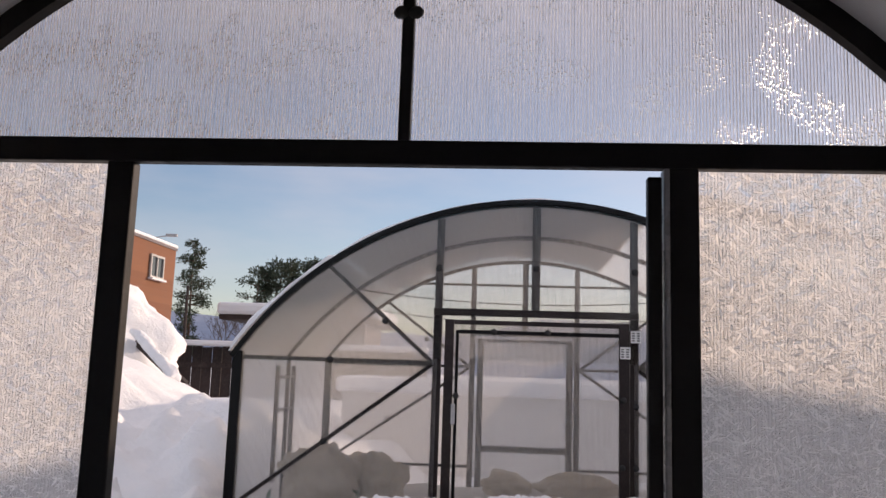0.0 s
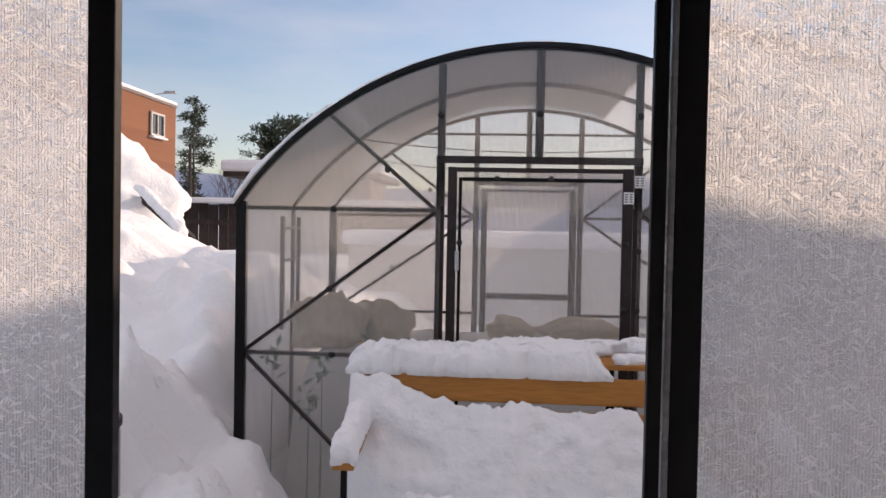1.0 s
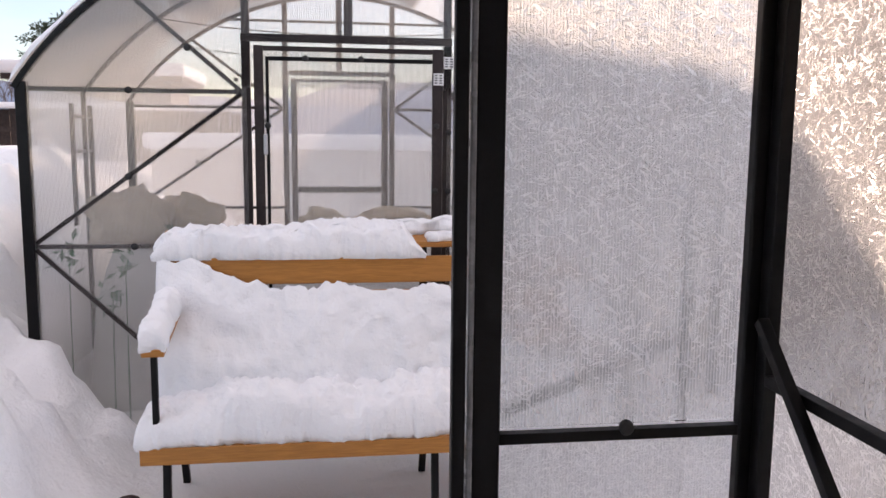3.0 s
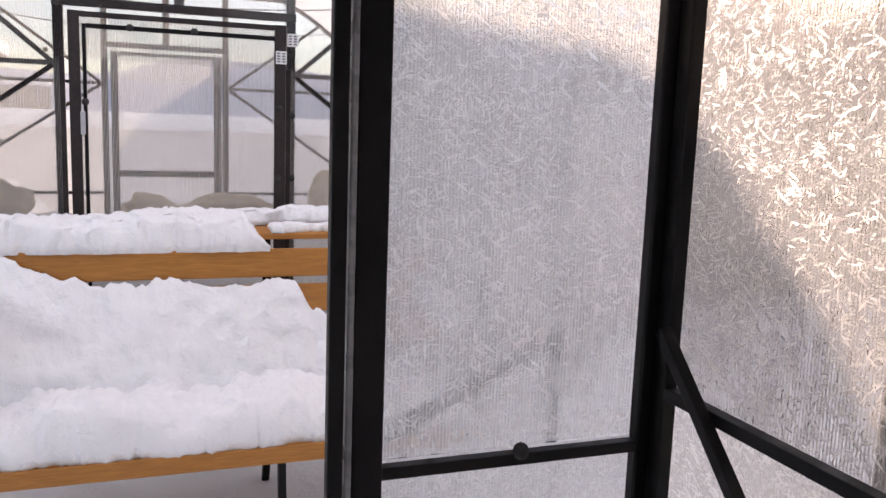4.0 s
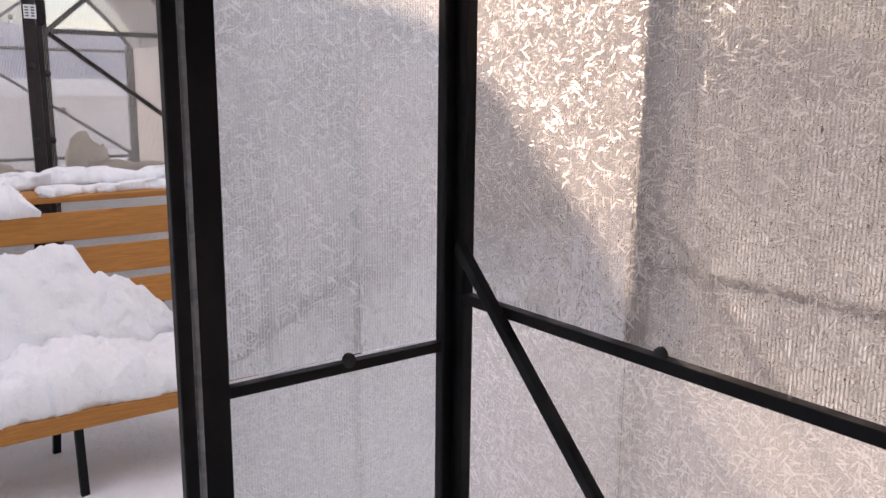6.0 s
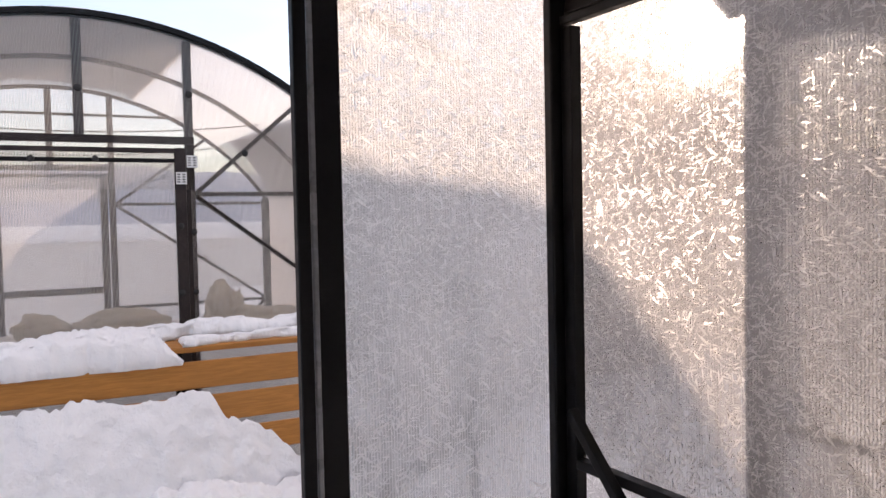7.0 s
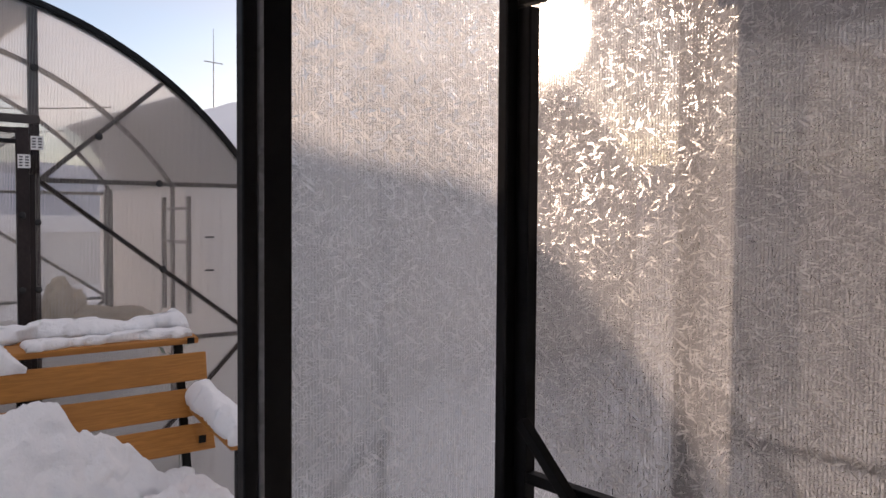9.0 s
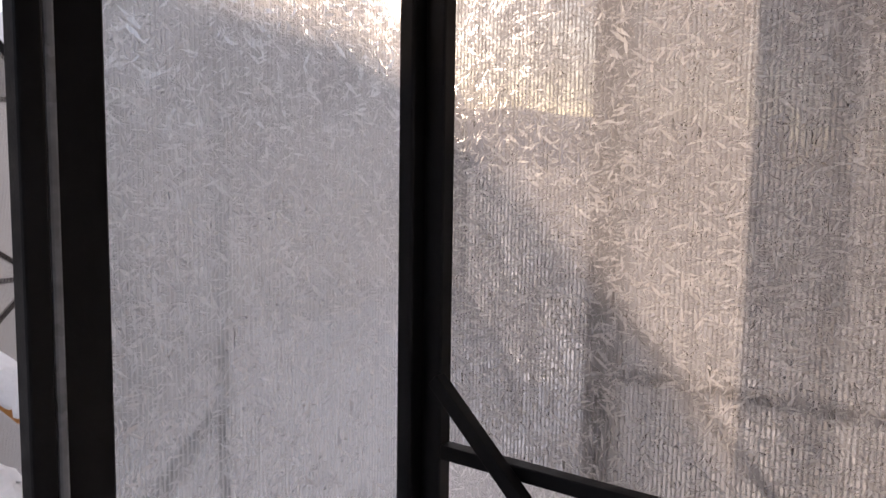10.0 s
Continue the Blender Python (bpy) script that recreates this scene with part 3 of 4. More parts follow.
def build_twin():
    left, right, mid = EDGE_L + TWIN, EDGE_R + TWIN, NX + TWIN
    g = thing("greenhouse", "narrow frosted greenhouse standing alongside, seen dimly through the sheet", "greenhouse", (mid, NF, G))
    inv = g.matrix_world.inverted()

    def add(name, bm, mat, label=""):
        ob = part(name, bm, mat, g, label)
        ob.matrix_parent_inverse = inv
        return ob

    front = NF + 0.0255
    for s, x in ((1, right), (-1, left)):
        a, b = sorted((x + s * 0.008, x - s * 0.050))
        add("corner_post", box((a, NF - 0.036, G), (b, NF + 0.024, 1.76), 0.004), BLACK)
        a, b = sorted((x - s * 0.004, x - s * 0.028))
        for z0, z1 in ((G, G + 0.03), (0.785, 0.806), (1.672, 1.764)):
            add("rail", box((a, NBACK, z0), (b, NF - 0.0365, z1), 0.002), BLACK)
        add("brace", bar((x - s * 0.040, 1.382, 0.905), (x - s * 0.040, 0.235, -0.215), 0.021, 0.021, 0.002, (1, 0, 0)), BLACK)
        p, q = sorted((x - s * 0.0015, x + s * 0.0025))
        for y0, y1 in ((0.424, NF - 0.0365), (-0.58, 0.42), (NBACK, -0.584)):
            film(add("panel", box((p, y0, G), (q, y1, 1.778)), TWIN_Y, "ribbed polycarbonate sheet"), 0, -s)
    add("lintel", box((left + 0.051, NF, 1.745), (right - 0.051, NF + 0.024, 1.79), 0.003), BLACK)
    film(add("panel", box((left, front, G), (right, front + 0.004, 1.768)), CLEAR_X), 1, -1)
    add("rail", box((left - 0.003, NBACK, 0.787), (left - 0.002, NF - 0.037, 0.804)), BLACK)
    film(add("panel", under_arch(arch_points(mid, NHALF, NFOOT + 0.015, NTOP, 30, 0), 1.770, front, front + 0.004), CLEAR_X), 1, -1)
    for y in (NF + 0.012, NF - 1.0, NF - 2.0, NBACK):
        add("arch", sweep(arch_points(mid, NHALF - 0.02, NFOOT + 0.01, NTOP, 30, y), 0.04, 0.026), BLACK)
    film(add("panel", box((left, NBACK - 0.03, G), (right, NBACK - 0.025, 1.768)), CLEAR_X), 1, 1)
    add("roof", curved_sheet(arch_points(mid, NHALF + 0.004, NFOOT + 0.005, NTOP + 0.024, 30), NBACK - 0.02, NF + 0.06, 0.005), ROOFING)


build_twin()
twin_snow = part("roof_snow", curved_sheet(arch_points(NX + TWIN, NHALF + 0.008, NFOOT, NTOP + 0.031, 30), NBACK - 0.02, NF + 0.05, 0.10), SNOW)
tagged(twin_snow, "thick snow lying on the neighbouring greenhouse roof", "snow")

# ---------------------------------------------------------------- the greenhouse across the yard
FX, FHALF, FF, FBACK = 0.27, 1.535, 4.19, 6.40
FFOOT, FTOP = 1.45, 2.245


def fg_arch(x):
    return arch_height(x, FX, FHALF, FFOOT, FTOP)


def build_far():
    g = thing("greenhouse", "wide arched greenhouse of dark brown steel tube and clear polycarbonate", "greenhouse", (FX, FF, G))
    inv = g.matrix_world.inverted()

    def add(name, bm, mat, label="", smooth=False, parent=None):
        ob = part(name, bm, mat, parent or g, label, smooth)
        ob.matrix_parent_inverse = inv
        return ob

    def end_wall(y, outward):
        y0, y1 = y - 0.012, y + 0.012
        face = y + outward * 0.014
        hubs = {}
        for s in (-1, 1):
            X = FX + s * FHALF
            a, b = sorted((X, X - s * 0.05))
            add("corner_post", box((a, y - 0.025, G), (b, y + 0.025, FFOOT + 0.01), 0.003), BLACK)
            hub = FX + s * (0.512 if outward < 0 else 0.42)
            hubs[s] = hub
            low = X - s * 0.055
            add("rail", bar((low, y, 1.428), (hub, y, 1.428), 0.021, 0.021), BROWN)
            add("rail", bar((low, y, 0.684), (hub, y, 0.684), 0.021, 0.021), BROWN)
            add("rail", bar((low, y, G + 0.02), (hub, y, G + 0.02), 0.021, 0.021), BROWN)
            tip = FX + s * 1.06
            add("brace", bar((hub, y - 0.002, 1.43), (tip, y - 0.002, fg_arch(tip) - 0.01), 0.021, 0.02), BROWN)
            add("brace", bar((hub, y - 0.004, 1.42), (low, y - 0.004, 0.70), 0.021, 0.02), BROWN)
            add("brace", bar((low, y - 0.006, 0.67), (hub, y - 0.006, -0.28), 0.021, 0.02), BROWN)
            a, b = sorted((hub - s * 0.002, hub - s * 0.044))
            add("door_post", box((a, y0 - 0.002, G), (b, y1, 1.668), 0.002), BROWN)
            add("post", box((hub - s * 0.043 if s > 0 else hub - s * 0.004, y0, 1.705), (hub - s * 0.004 if s > 0 else hub - s * 0.043, y1, fg_arch(hub) - 0.012), 0.002), BROWN)
            for x, z in ((FX + s * 0.756, 1.63), (FX + s * 1.03, 1.428), (FX + s * 1.045, 1.022), (hub - s * 0.02, 1.907), (FX + s * 1.03, 0.684)):
                add("washer", dome((x, y + outward * 0.02, z), 0.017, (0, outward, 0)), RUBBER)
        add("lintel", box((hubs[-1] + 0.001, y0 - 0.004, 1.6685), (hubs[1] - 0.001, y1, 1.7045), 0.002), BROWN)
        add("post", box((FX - 0.021, y0, 1.705), (FX + 0.021, y1, FTOP - 0.015), 0.002), BROWN)
        add("washer", dome((FX, y + outward * 0.02, 1.915), 0.017, (0, outward, 0)), RUBBER)
        film(add("panel", under_arch(arch_points(FX, FHALF, FFOOT, FTOP, 40), FFOOT + 0.001, face, face + outward * 0.004), CLEAR_X), 1, -outward)
        for s in (-1, 1):
            a, b = sorted((FX + s * FHALF, hubs[s] - s * 0.025))
            film(add("panel", box((a, min(face, face + outward * 0.004), G), (b, max(face, face + outward * 0.004), FFOOT)), CLEAR_X), 1, -outward)
        # the door leaf
        dl, dr = hubs[-1] + 0.062, hubs[1] - 0.05
        yd = y + outward * 0.03
        door = add("door", box((dl, yd - 0.012, G + 0.03), (dl + 0.045, yd + 0.012, 1.648), 0.003), BROWN, "closed door leaf of brown tube and clear polycarbonate")

        def leaf(name, bm, mat, label=""):
            ob = part(name, bm, mat, door, label)
            return ob

        leaf("stile", box((dr - 0.05, yd - 0.012, G + 0.03), (dr, yd + 0.012, 1.648), 0.003), BROWN)
        leaf("rail", box((dl + 0.0455, yd - 0.011, 1.624), (dr - 0.0505, yd + 0.011, 1.646), 0.002), BROWN)
        leaf("rail", box((dl + 0.0455, yd - 0.011, G + 0.03), (dr - 0.0505, yd + 0.011, G + 0.055), 0.002), BROWN)
        if outward > 0:
            leaf("rail", box((dl + 0.0455, yd - 0.011, 0.795), (dr - 0.0505, yd + 0.011, 0.84), 0.002), BROWN)
            add("gable_rail", bar((FX - 0.95, y, 2.06), (FX + 0.95, y, 2.06), 0.018, 0.018), BROWN)
        else:
            leaf("sash_stile", box((dl + 0.055, yd - 0.013, G + 0.06), (dl + 0.070, yd + 0.011, 1.595), 0.002), BLACK)
            leaf("sash_rail", box((dl + 0.0705, yd - 0.012, 1.578), (dr - 0.0505, yd + 0.010, 1.597), 0.002), BLACK)
            leaf("handle", box((dl + 0.042, yd - 0.030, 1.13), (dl + 0.062, yd - 0.013, 1.23), 0.005), STEEL, "grey metal door handle")
            for x, z in ((dl + 0.245, 1.590), (dl + 0.51, 1.592), (dl + 0.063, 1.27)):
                leaf("washer", dome((x, yd - 0.016, z), 0.016, (0, -1, 0)), RUBBER)
            for x, z in ((dr - 0.03, 1.275), (dr + 0.03, 1.245), (dr - 0.035, 0.955), (dr + 0.03, 0.955)):
                leaf("washer", dome((x, yd - 0.014, z), 0.015, (0, -1, 0)), RUBBER)
            for x, z in ((dr + 0.005, 1.555), (dr - 0.047, 1.475)):
                lab = leaf("sticker", box((x, yd - 0.0160, z), (x + 0.05, yd - 0.0145, z + 0.058)), PAPER, "white paper sticker with small print")
                for i in range(4):
                    for j in (0, 1):
                        leaf("print_line", box((x + 0.005 + j * 0.024, yd - 0.0175, z + 0.008 + i * 0.012), (x + 0.019 + j * 0.024, yd - 0.0165, z + 0.014 + i * 0.012)), INK)
        film(leaf("panel", box((dl, yd - outward * 0.002 - 0.002, G + 0.03), (dr, yd - outward * 0.002 + 0.002, 1.646)), CLEAR_X), 1, -outward)

    end_wall(FF, -1)
    end_wall(FBACK, 1)
    for z in (1.01, 1.173):
        add("slit", box((1.525, FF - 0.0195, z - 0.004), (1.572, FF - 0.0182, z + 0.004)), INK)
    for i, y in enumerate((FF, FF + 1.05, FBACK)):
        add("arch", sweep(arch_points(FX, FHALF - 0.008, FFOOT, FTOP, 44, y), 0.026, 0.03), BLACK if i == 0 else BROWN)
        if i == 1:
            for s in (-1, 1):
                x = FX + s * (FHALF - 0.015)
                add("post", box((x - 0.012, y - 0.012, G), (x + 0.012, y + 0.012, FFOOT), 0.002), BROWN)
    for x in (FX - 1.52, FX - 0.95, FX, FX + 0.95, FX + 1.52):
        z = fg_arch(min(max(x, FX - FHALF + 0.02), FX + FHALF - 0.02)) - 0.03
        add("purlin", bar((x, FF + 0.02, z), (x, FBACK - 0.02, z), 0.018, 0.018), BROWN)
    for s in (-1, 1):
        x = FX + s * (FHALF - 0.014)
        for z in (0.684, 1.40):
            add("purlin", bar((x, FF + 0.03, z), (x, FBACK - 0.03, z), 0.018, 0.018), BROWN)
        a, b = sorted((FX + s * FHALF, FX + s * (FHALF + 0.004)))
        for k in range(2):
            film(add("panel", box((a, FF + 0.005 + k * 1.1, G), (b, FF + k * 1.1 + 1.1, FFOOT)), CLEAR_Y), 0, -s)
        # vent frame in the side wall
        for y in (5.0, 5.38):
            add("vent_stile", box((x - 0.012, y - 0.014, 0.70), (x + 0.012, y + 0.014, 1.39), 0.002), BROWN)
        for z in (1.12, 1.32):
            add("vent_rail", box((x - 0.010, 5.0145, z - 0.01), (x + 0.010, 5.3655, z + 0.01), 0.002), BROWN)
    film_inner(add("roof", curved_sheet(arch_points(FX, FHALF, FFOOT, FTOP + 0.012, 44), FF - 0.03, FBACK + 0.03, 0.005), CLEAR_Y, "clear polycarbonate roof"), (FX, 0.0))
    add("edge_trim", sweep(arch_points(FX, FHALF + 0.004, FFOOT - 0.02, FTOP + 0.012, 44, FF - 0.022), 0.026, 0.016), BLACK)


build_far()


def roof_snow_patch(t0, t1, y0, y1, thick, seed):
    """Snow on the far roof between two angles of its arch."""
    rise = FTOP - FFOOT
    R = (FHALF ** 2 + rise ** 2) / (2 * rise)
    bm, rows, n, m = bmesh.new(), [], 50, 26
    for i in range(n + 1):
        t = t0 + (t1 - t0) * i / n
        row = []
        for j in range(m + 1):
            y = y0 + (y1 - y0) * j / m
            e = min(1, min(i, n - i) / 3) * min(1, j / 1.0 + 0.3)
            h = max(0.004, thick * e * (1 + 0.6 * rough_noise(t * R, y, seed, 2.2)))
            r = R + 0.02 + h
            row.append(bm.verts.new((FX + r * math.sin(t), y + 0.012 * rough_noise(t * R, seed, y, 9), FTOP - R + r * math.cos(t))))
        rows.append(row)
    for a, b in zip(rows, rows[1:]):
        for j in range(m):
            bm.faces.new((a[j], a[j + 1], b[j + 1], b[j]))
        r = R + 0.018
    low = []
    for i in range(n + 1):
        t = t0 + (t1 - t0) * i / n
        low.append(bm.verts.new((FX + (R + 0.018) * math.sin(t), y0, FTOP - R + (R + 0.018) * math.cos(t))))
    for i in range(n):
        bm.faces.new((rows[i][0], rows[i + 1][0], low[i + 1], low[i]))
    ob = part("roof_snow", bm, SNOW, smooth=True)
    return tagged(ob, "thin snow crust left on the arched roof", "snow", "snow on the arched roof")


roof_snow_patch(-0.96, -0.57, FF - 0.025, FBACK, 0.045, 1.0)
roof_snow_patch(-0.565, 0.30, FF - 0.025, FBACK, 0.022, 5.0)
roof_snow_patch(0.66, 0.96, FF + 0.05, FBACK, 0.05, 13.0)

# ---------------------------------------------------------------- the bench
BX0, BX1 = -0.56, 1.30


def build_bench():
    b = thing("garden_bench", "varnished wooden garden bench with black steel frame, deep in snow", "bench", ((BX0 + BX1) / 2, 3.45, G))
    inv = b.matrix_world.inverted()

    def add(name, bm, mat, label=""):
        ob = part(name, bm, mat, b, label)
        ob.matrix_parent_inverse = inv
        return ob

    def plank(x0, x1, p, q, thick):
        """A board from x0 to x1 whose section runs from p to q, each (y, z)."""
        mid = ((p[0] + q[0]) / 2, (p[1] + q[1]) / 2)
        along = Vector((0, q[0] - p[0], q[1] - p[1]))
        return bar((x0, *mid), (x1, *mid), along.length, thick, 0.004, Vector((1, 0, 0)).cross(along))

    add("back_plank", plank(BX0, BX1, (3.655, 0.582), (3.668, 0.698), 0.026), WOOD)
    add("back_plank", plank(BX0, BX1 - 0.01, (3.615, 0.440), (3.642, 0.553), 0.026), WOOD)
    add("back_plank", plank(BX0, BX1, (3.575, 0.300), (3.603, 0.410), 0.026), WOOD)
    add("top_plank", plank(BX0, BX1 - 0.02, (3.685, 0.745), (3.785, 0.765), 0.026), WOOD)
    add("top_plank", plank(BX0, BX1 - 0.02, (3.800, 0.768), (3.880, 0.785), 0.024), WOOD)
    for i, y in enumerate((3.215, 3.325, 3.435, 3.535)):
        add("seat_plank", plank(BX0, BX1, (y, 0.015 - 0.005 * i), (y + 0.09, 0.010 - 0.005 * i), 0.03), WOOD)
    add("front_plank", box((BX0, 3.196, -0.038), (BX1, 3.2125, 0.028), 0.004), WOOD)
    for x in (BX0 + 0.09, 0.585, BX1 - 0.10):
        add("back_upright", bar((x, 3.585, -0.02), (x, 3.715, 0.735), 0.035, 0.02, 0.003), BLACK)
        add("seat_bearer", bar((x, 3.22, -0.022), (x, 3.62, -0.04), 0.03, 0.03, 0.003, (1, 0, 0)), BLACK)
        add("leg", bar((x, 3.26, -0.036), (x, 3.22, G - 0.05), 0.03, 0.03, 0.003), BLACK)
        add("leg", bar((x, 3.60, -0.05), (x, 3.72, G - 0.05), 0.03, 0.03, 0.003), BLACK)
    for s, x in ((-1, BX0 + 0.06), (1, BX1 - 0.06)):
        add("armrest", bar((x, 3.20, 0.402), (x, 3.64, 0.490), 0.085, 0.032, 0.004, (0, 0, 1)), WOOD)
        add("bolt_plate", box((x - 0.016, 3.671, 0.735), (x + 0.016, 3.676, 0.762), 0.002), BLACK)
        add("bolt_plate", box((x - 0.016, 3.558, 0.335), (x + 0.016, 3.564, 0.367), 0.002), BLACK)
        add("arm_post", bar((x, 3.23, 0.02), (x, 3.23, 0.386), 0.024, 0.024, 0.003), BLACK)


build_bench()


def lay_snow(bm, at, name, label, rz=0.0, ry=0.0, group="snow on the bench"):
    bm.transform(pose(*at, 0, ry, rz))
    return tagged(part(name, bm, SNOW, smooth=True), label, "snow", group)


lay_snow(snow_strip(1.17, 0.27, 0.128, 2.0, 150, 30, 0.55, 9.0, 0.2, 0.07), (BX0 - 0.02, 3.765, 0.702), "snow", "soft snow heaped on the bench backrest")
lay_snow(snow_strip(0.66, 0.085, 0.030, 6.0, 70, 10, 0.6), (0.60, 3.735, 0.770), "snow", "thin snow left on a varnished bench board")
lay_snow(snow_strip(0.84, 0.095, 0.062, 16.0, 90, 12, 0.6, 7.0, 0.45), (0.44, 3.84, 0.790), "snow", "thin snow crust on a varnished bench board")
lay_snow(snow_strip(BX1 - BX0 + 0.04, 0.38, 0.175, 3.0, 170, 26, 0.6), (BX0 - 0.02, 3.385, 0.030), "snow", "thick snow lying along the bench seat")


def drift():
    """The snow that has slid down against the backrest."""
    bm, rows, n, m = bmesh.new(), [], 140, 34
    for i in range(n + 1):
        u = i / n
        x = BX0 + 0.005 + u * 1.76
        top = np.interp(x, [-0.56, -0.40, -0.25, -0.05, 0.12, 0.2, 0.3, 0.48, 0.69, 0.73, 0.76, 0.90, 1.02, 1.08, 1.22], [0.70, 0.69, 0.62, 0.58, 0.575, 0.60, 0.56, 0.565, 0.58, 0.50, 0.455, 0.41, 0.30, 0.25, 0.22])
        top += 0.026 * rough_noise(x, 1.0, 0.0, 9.0) + 0.014 * rough_noise(x, 5.0, 0.0, 30.0)
        fat = np.interp(x, [-0.56, -0.3, 0.5, 0.80, 1.22], [0.05, 0.075, 0.07, 0.05, 0.04])
        row = []
        for j in range(m + 1):
            v = j / m
            z = 0.06 + (top - 0.06) * v
            back = np.interp(z, [0.0, 0.30, 0.70], [3.60, 3.575, 3.650]) - 0.016
            y = back - fat * (1.25 - v) * (1 - v ** 8) - 0.004
            y += 0.045 * rough_noise(x, z, 2.0, 4.0) * (1 - v ** 4) + 0.014 * rough_noise(x, z, 7.0, 14.0)
            row.append(bm.verts.new((x, min(y, back - 0.003), z)))
        row.append(bm.verts.new((x, back + 0.012, row[-1].co.z - 0.002)))
        rows.append(row)
    for a, b in zip(rows, rows[1:]):
        for j in range(len(a) - 1):
            bm.faces.new((a[j], b[j], b[j + 1], a[j + 1]))
    for row in (rows[0], rows[-1]):
        low = bm.verts.new((row[0].co.x, 3.60, 0.06))
        bm.faces.new(row + [low])
    return tagged(part("snow_drift", bm, SNOW, smooth=True), "soft snow drift slumped against the bench backrest", "snow", "snow on the bench")


drift()
for x, seed in ((BX0 + 0.06, 4.0), (BX1 - 0.06, 11.0)):
    lay_snow(snow_strip(0.46, 0.10, 0.095, seed, 40, 12, 0.3), (x, 3.185, 0.420), "snow", "rounded snow sitting on the bench armrest", 90, -11.5)

# ---------------------------------------------------------------- inside the arched greenhouse
TARP = paint("pale_tarpaulin", (0.55, 0.54, 0.52), (0.72, 0.71, 0.69), 0.7, 16, 0.004)


def covered_stack():
    bm, rows, n, m = bmesh.new(), [], 60, 50
    for i in range(n + 1):
        row = []
        for j in range(m + 1):
            x, y = -1.16 + 2.82 * i / n, 4.75 + 1.5 * j / m
            edge = min(1.0, min(i, n - i) / 3, j / 3, (m - j) / 3)
            z = G + (0.90 + 0.05 * rough_noise(x, y, 5.0, 1.3) + 0.015 * rough_noise(x, y, 9.0, 6.0)) * edge ** 0.4
            row.append(bm.verts.new((x, y, z)))
        rows.append(row)
    for a, b in zip(rows, rows[1:]):
        for j in range(m):
            bm.faces.new((a[j], b[j], b[j + 1], a[j + 1]))
    return tagged(part("covered_stack", bm, TARP, smooth=True), "low stack under a pale wrinkled tarpaulin", "stack")


covered_stack()
for x, y, sx, sy, sz, seed in ((-1.0, 5.2, 0.23, 0.18, 0.21, 1), (-0.64, 5.35, 0.16, 0.14, 0.17, 5), (0.15, 5.75, 0.16, 0.13, 0.10, 12), (0.62, 5.75, 0.26, 0.15, 0.10, 15),
                               (1.17, 5.3, 0.12, 0.12, 0.21, 23), (1.38, 5.2, 0.26, 0.2, 0.11, 29), (-0.80, 5.75, 0.22, 0.15, 0.16, 33)):
    sack = part("sack", rock((x, y, 0.585), (sx, sy, sz), seed, 0.35, 4), SACK, smooth=True)
    tagged(sack, "slumped brown sack lying on the covered stack", "sack", "sacks in the greenhouse")

# ---------------------------------------------------------------- a snowed-up greenhouse in the same row
RX, RF, RBACK = 3.95, 4.6, 8.6


def build_row():
    g = thing("greenhouse", "arched polycarbonate greenhouse under a full cover of snow", "greenhouse", (RX, RF, G))
    inv = g.matrix_world.inverted()
    for name, bm, mat in (
            ("end_wall", under_arch(arch_points(RX, FHALF, FFOOT, FTOP, 32), G, RF, RF + 0.005), CLEAR_X),
            ("end_wall", under_arch(arch_points(RX, FHALF, FFOOT, FTOP, 32), G, RBACK, RBACK + 0.005), CLEAR_X),
            ("arch", sweep(arch_points(RX, FHALF - 0.008, FFOOT, FTOP, 40, RF - 0.015), 0.026, 0.03), BLACK),
            ("corner_post", box((RX - FHALF, RF - 0.03, G), (RX - FHALF + 0.05, RF - 0.002, FFOOT), 0.003), BLACK),
            ("corner_post", box((RX + FHALF - 0.05, RF - 0.03, G), (RX + FHALF, RF - 0.002, FFOOT), 0.003), BLACK),
            ("roof", curved_sheet(arch_points(RX, FHALF, FFOOT, FTOP + 0.012, 40), RF, RBACK, 0.005), CLEAR_Y),
            ("side_wall", box((RX - FHALF - 0.005, RF, G), (RX - FHALF, RBACK, FFOOT)), CLEAR_Y),
            ("side_wall", box((RX + FHALF, RF, G), (RX + FHALF + 0.005, RBACK, FFOOT)), CLEAR_Y)):
        part(name, bm, mat, g).matrix_parent_inverse = inv


build_row()


def roof_blanket(cx, y0, y1, thick, label):
    rows, bm, n, m = [], bmesh.new(), 60, 30
    pts = arch_points(cx, FHALF + 0.01, FFOOT, FTOP + 0.018, n)
    for i, p in enumerate(pts):
        t = -1 + 2 * i / (n - 1)
        row = []
        for j in range(m + 1):
            y = y0 + (y1 - y0) * j / m
            h = thick * (1 - 0.6 * abs(t) ** 3) * (0.75 + 0.25 * min(1, j / 2)) * (1 + 0.35 * rough_noise(t * 1.5, y, cx, 1.8))
            row.append(bm.verts.new((p[0] + 0.5 * h * t, y + 0.02 * rough_noise(t * 3, 0, cx, 4), p[2] + h)))
        rows.append(row)
    low = [bm.verts.new((p[0], y0, p[2])) for p in pts]
    for i in range(n - 1):
        for j in range(m):
            bm.faces.new((rows[i][j], rows[i][j + 1], rows[i + 1][j + 1], rows[i + 1][j]))
        bm.faces.new((rows[i][0], rows[i + 1][0], low[i + 1], low[i]))
    tagged(part("roof_snow", bm, SNOW, smooth=True), label, "snow")


roof_blanket(RX, RF - 0.05, RBACK, 0.16, "thick smooth snow blanket over an arched roof")

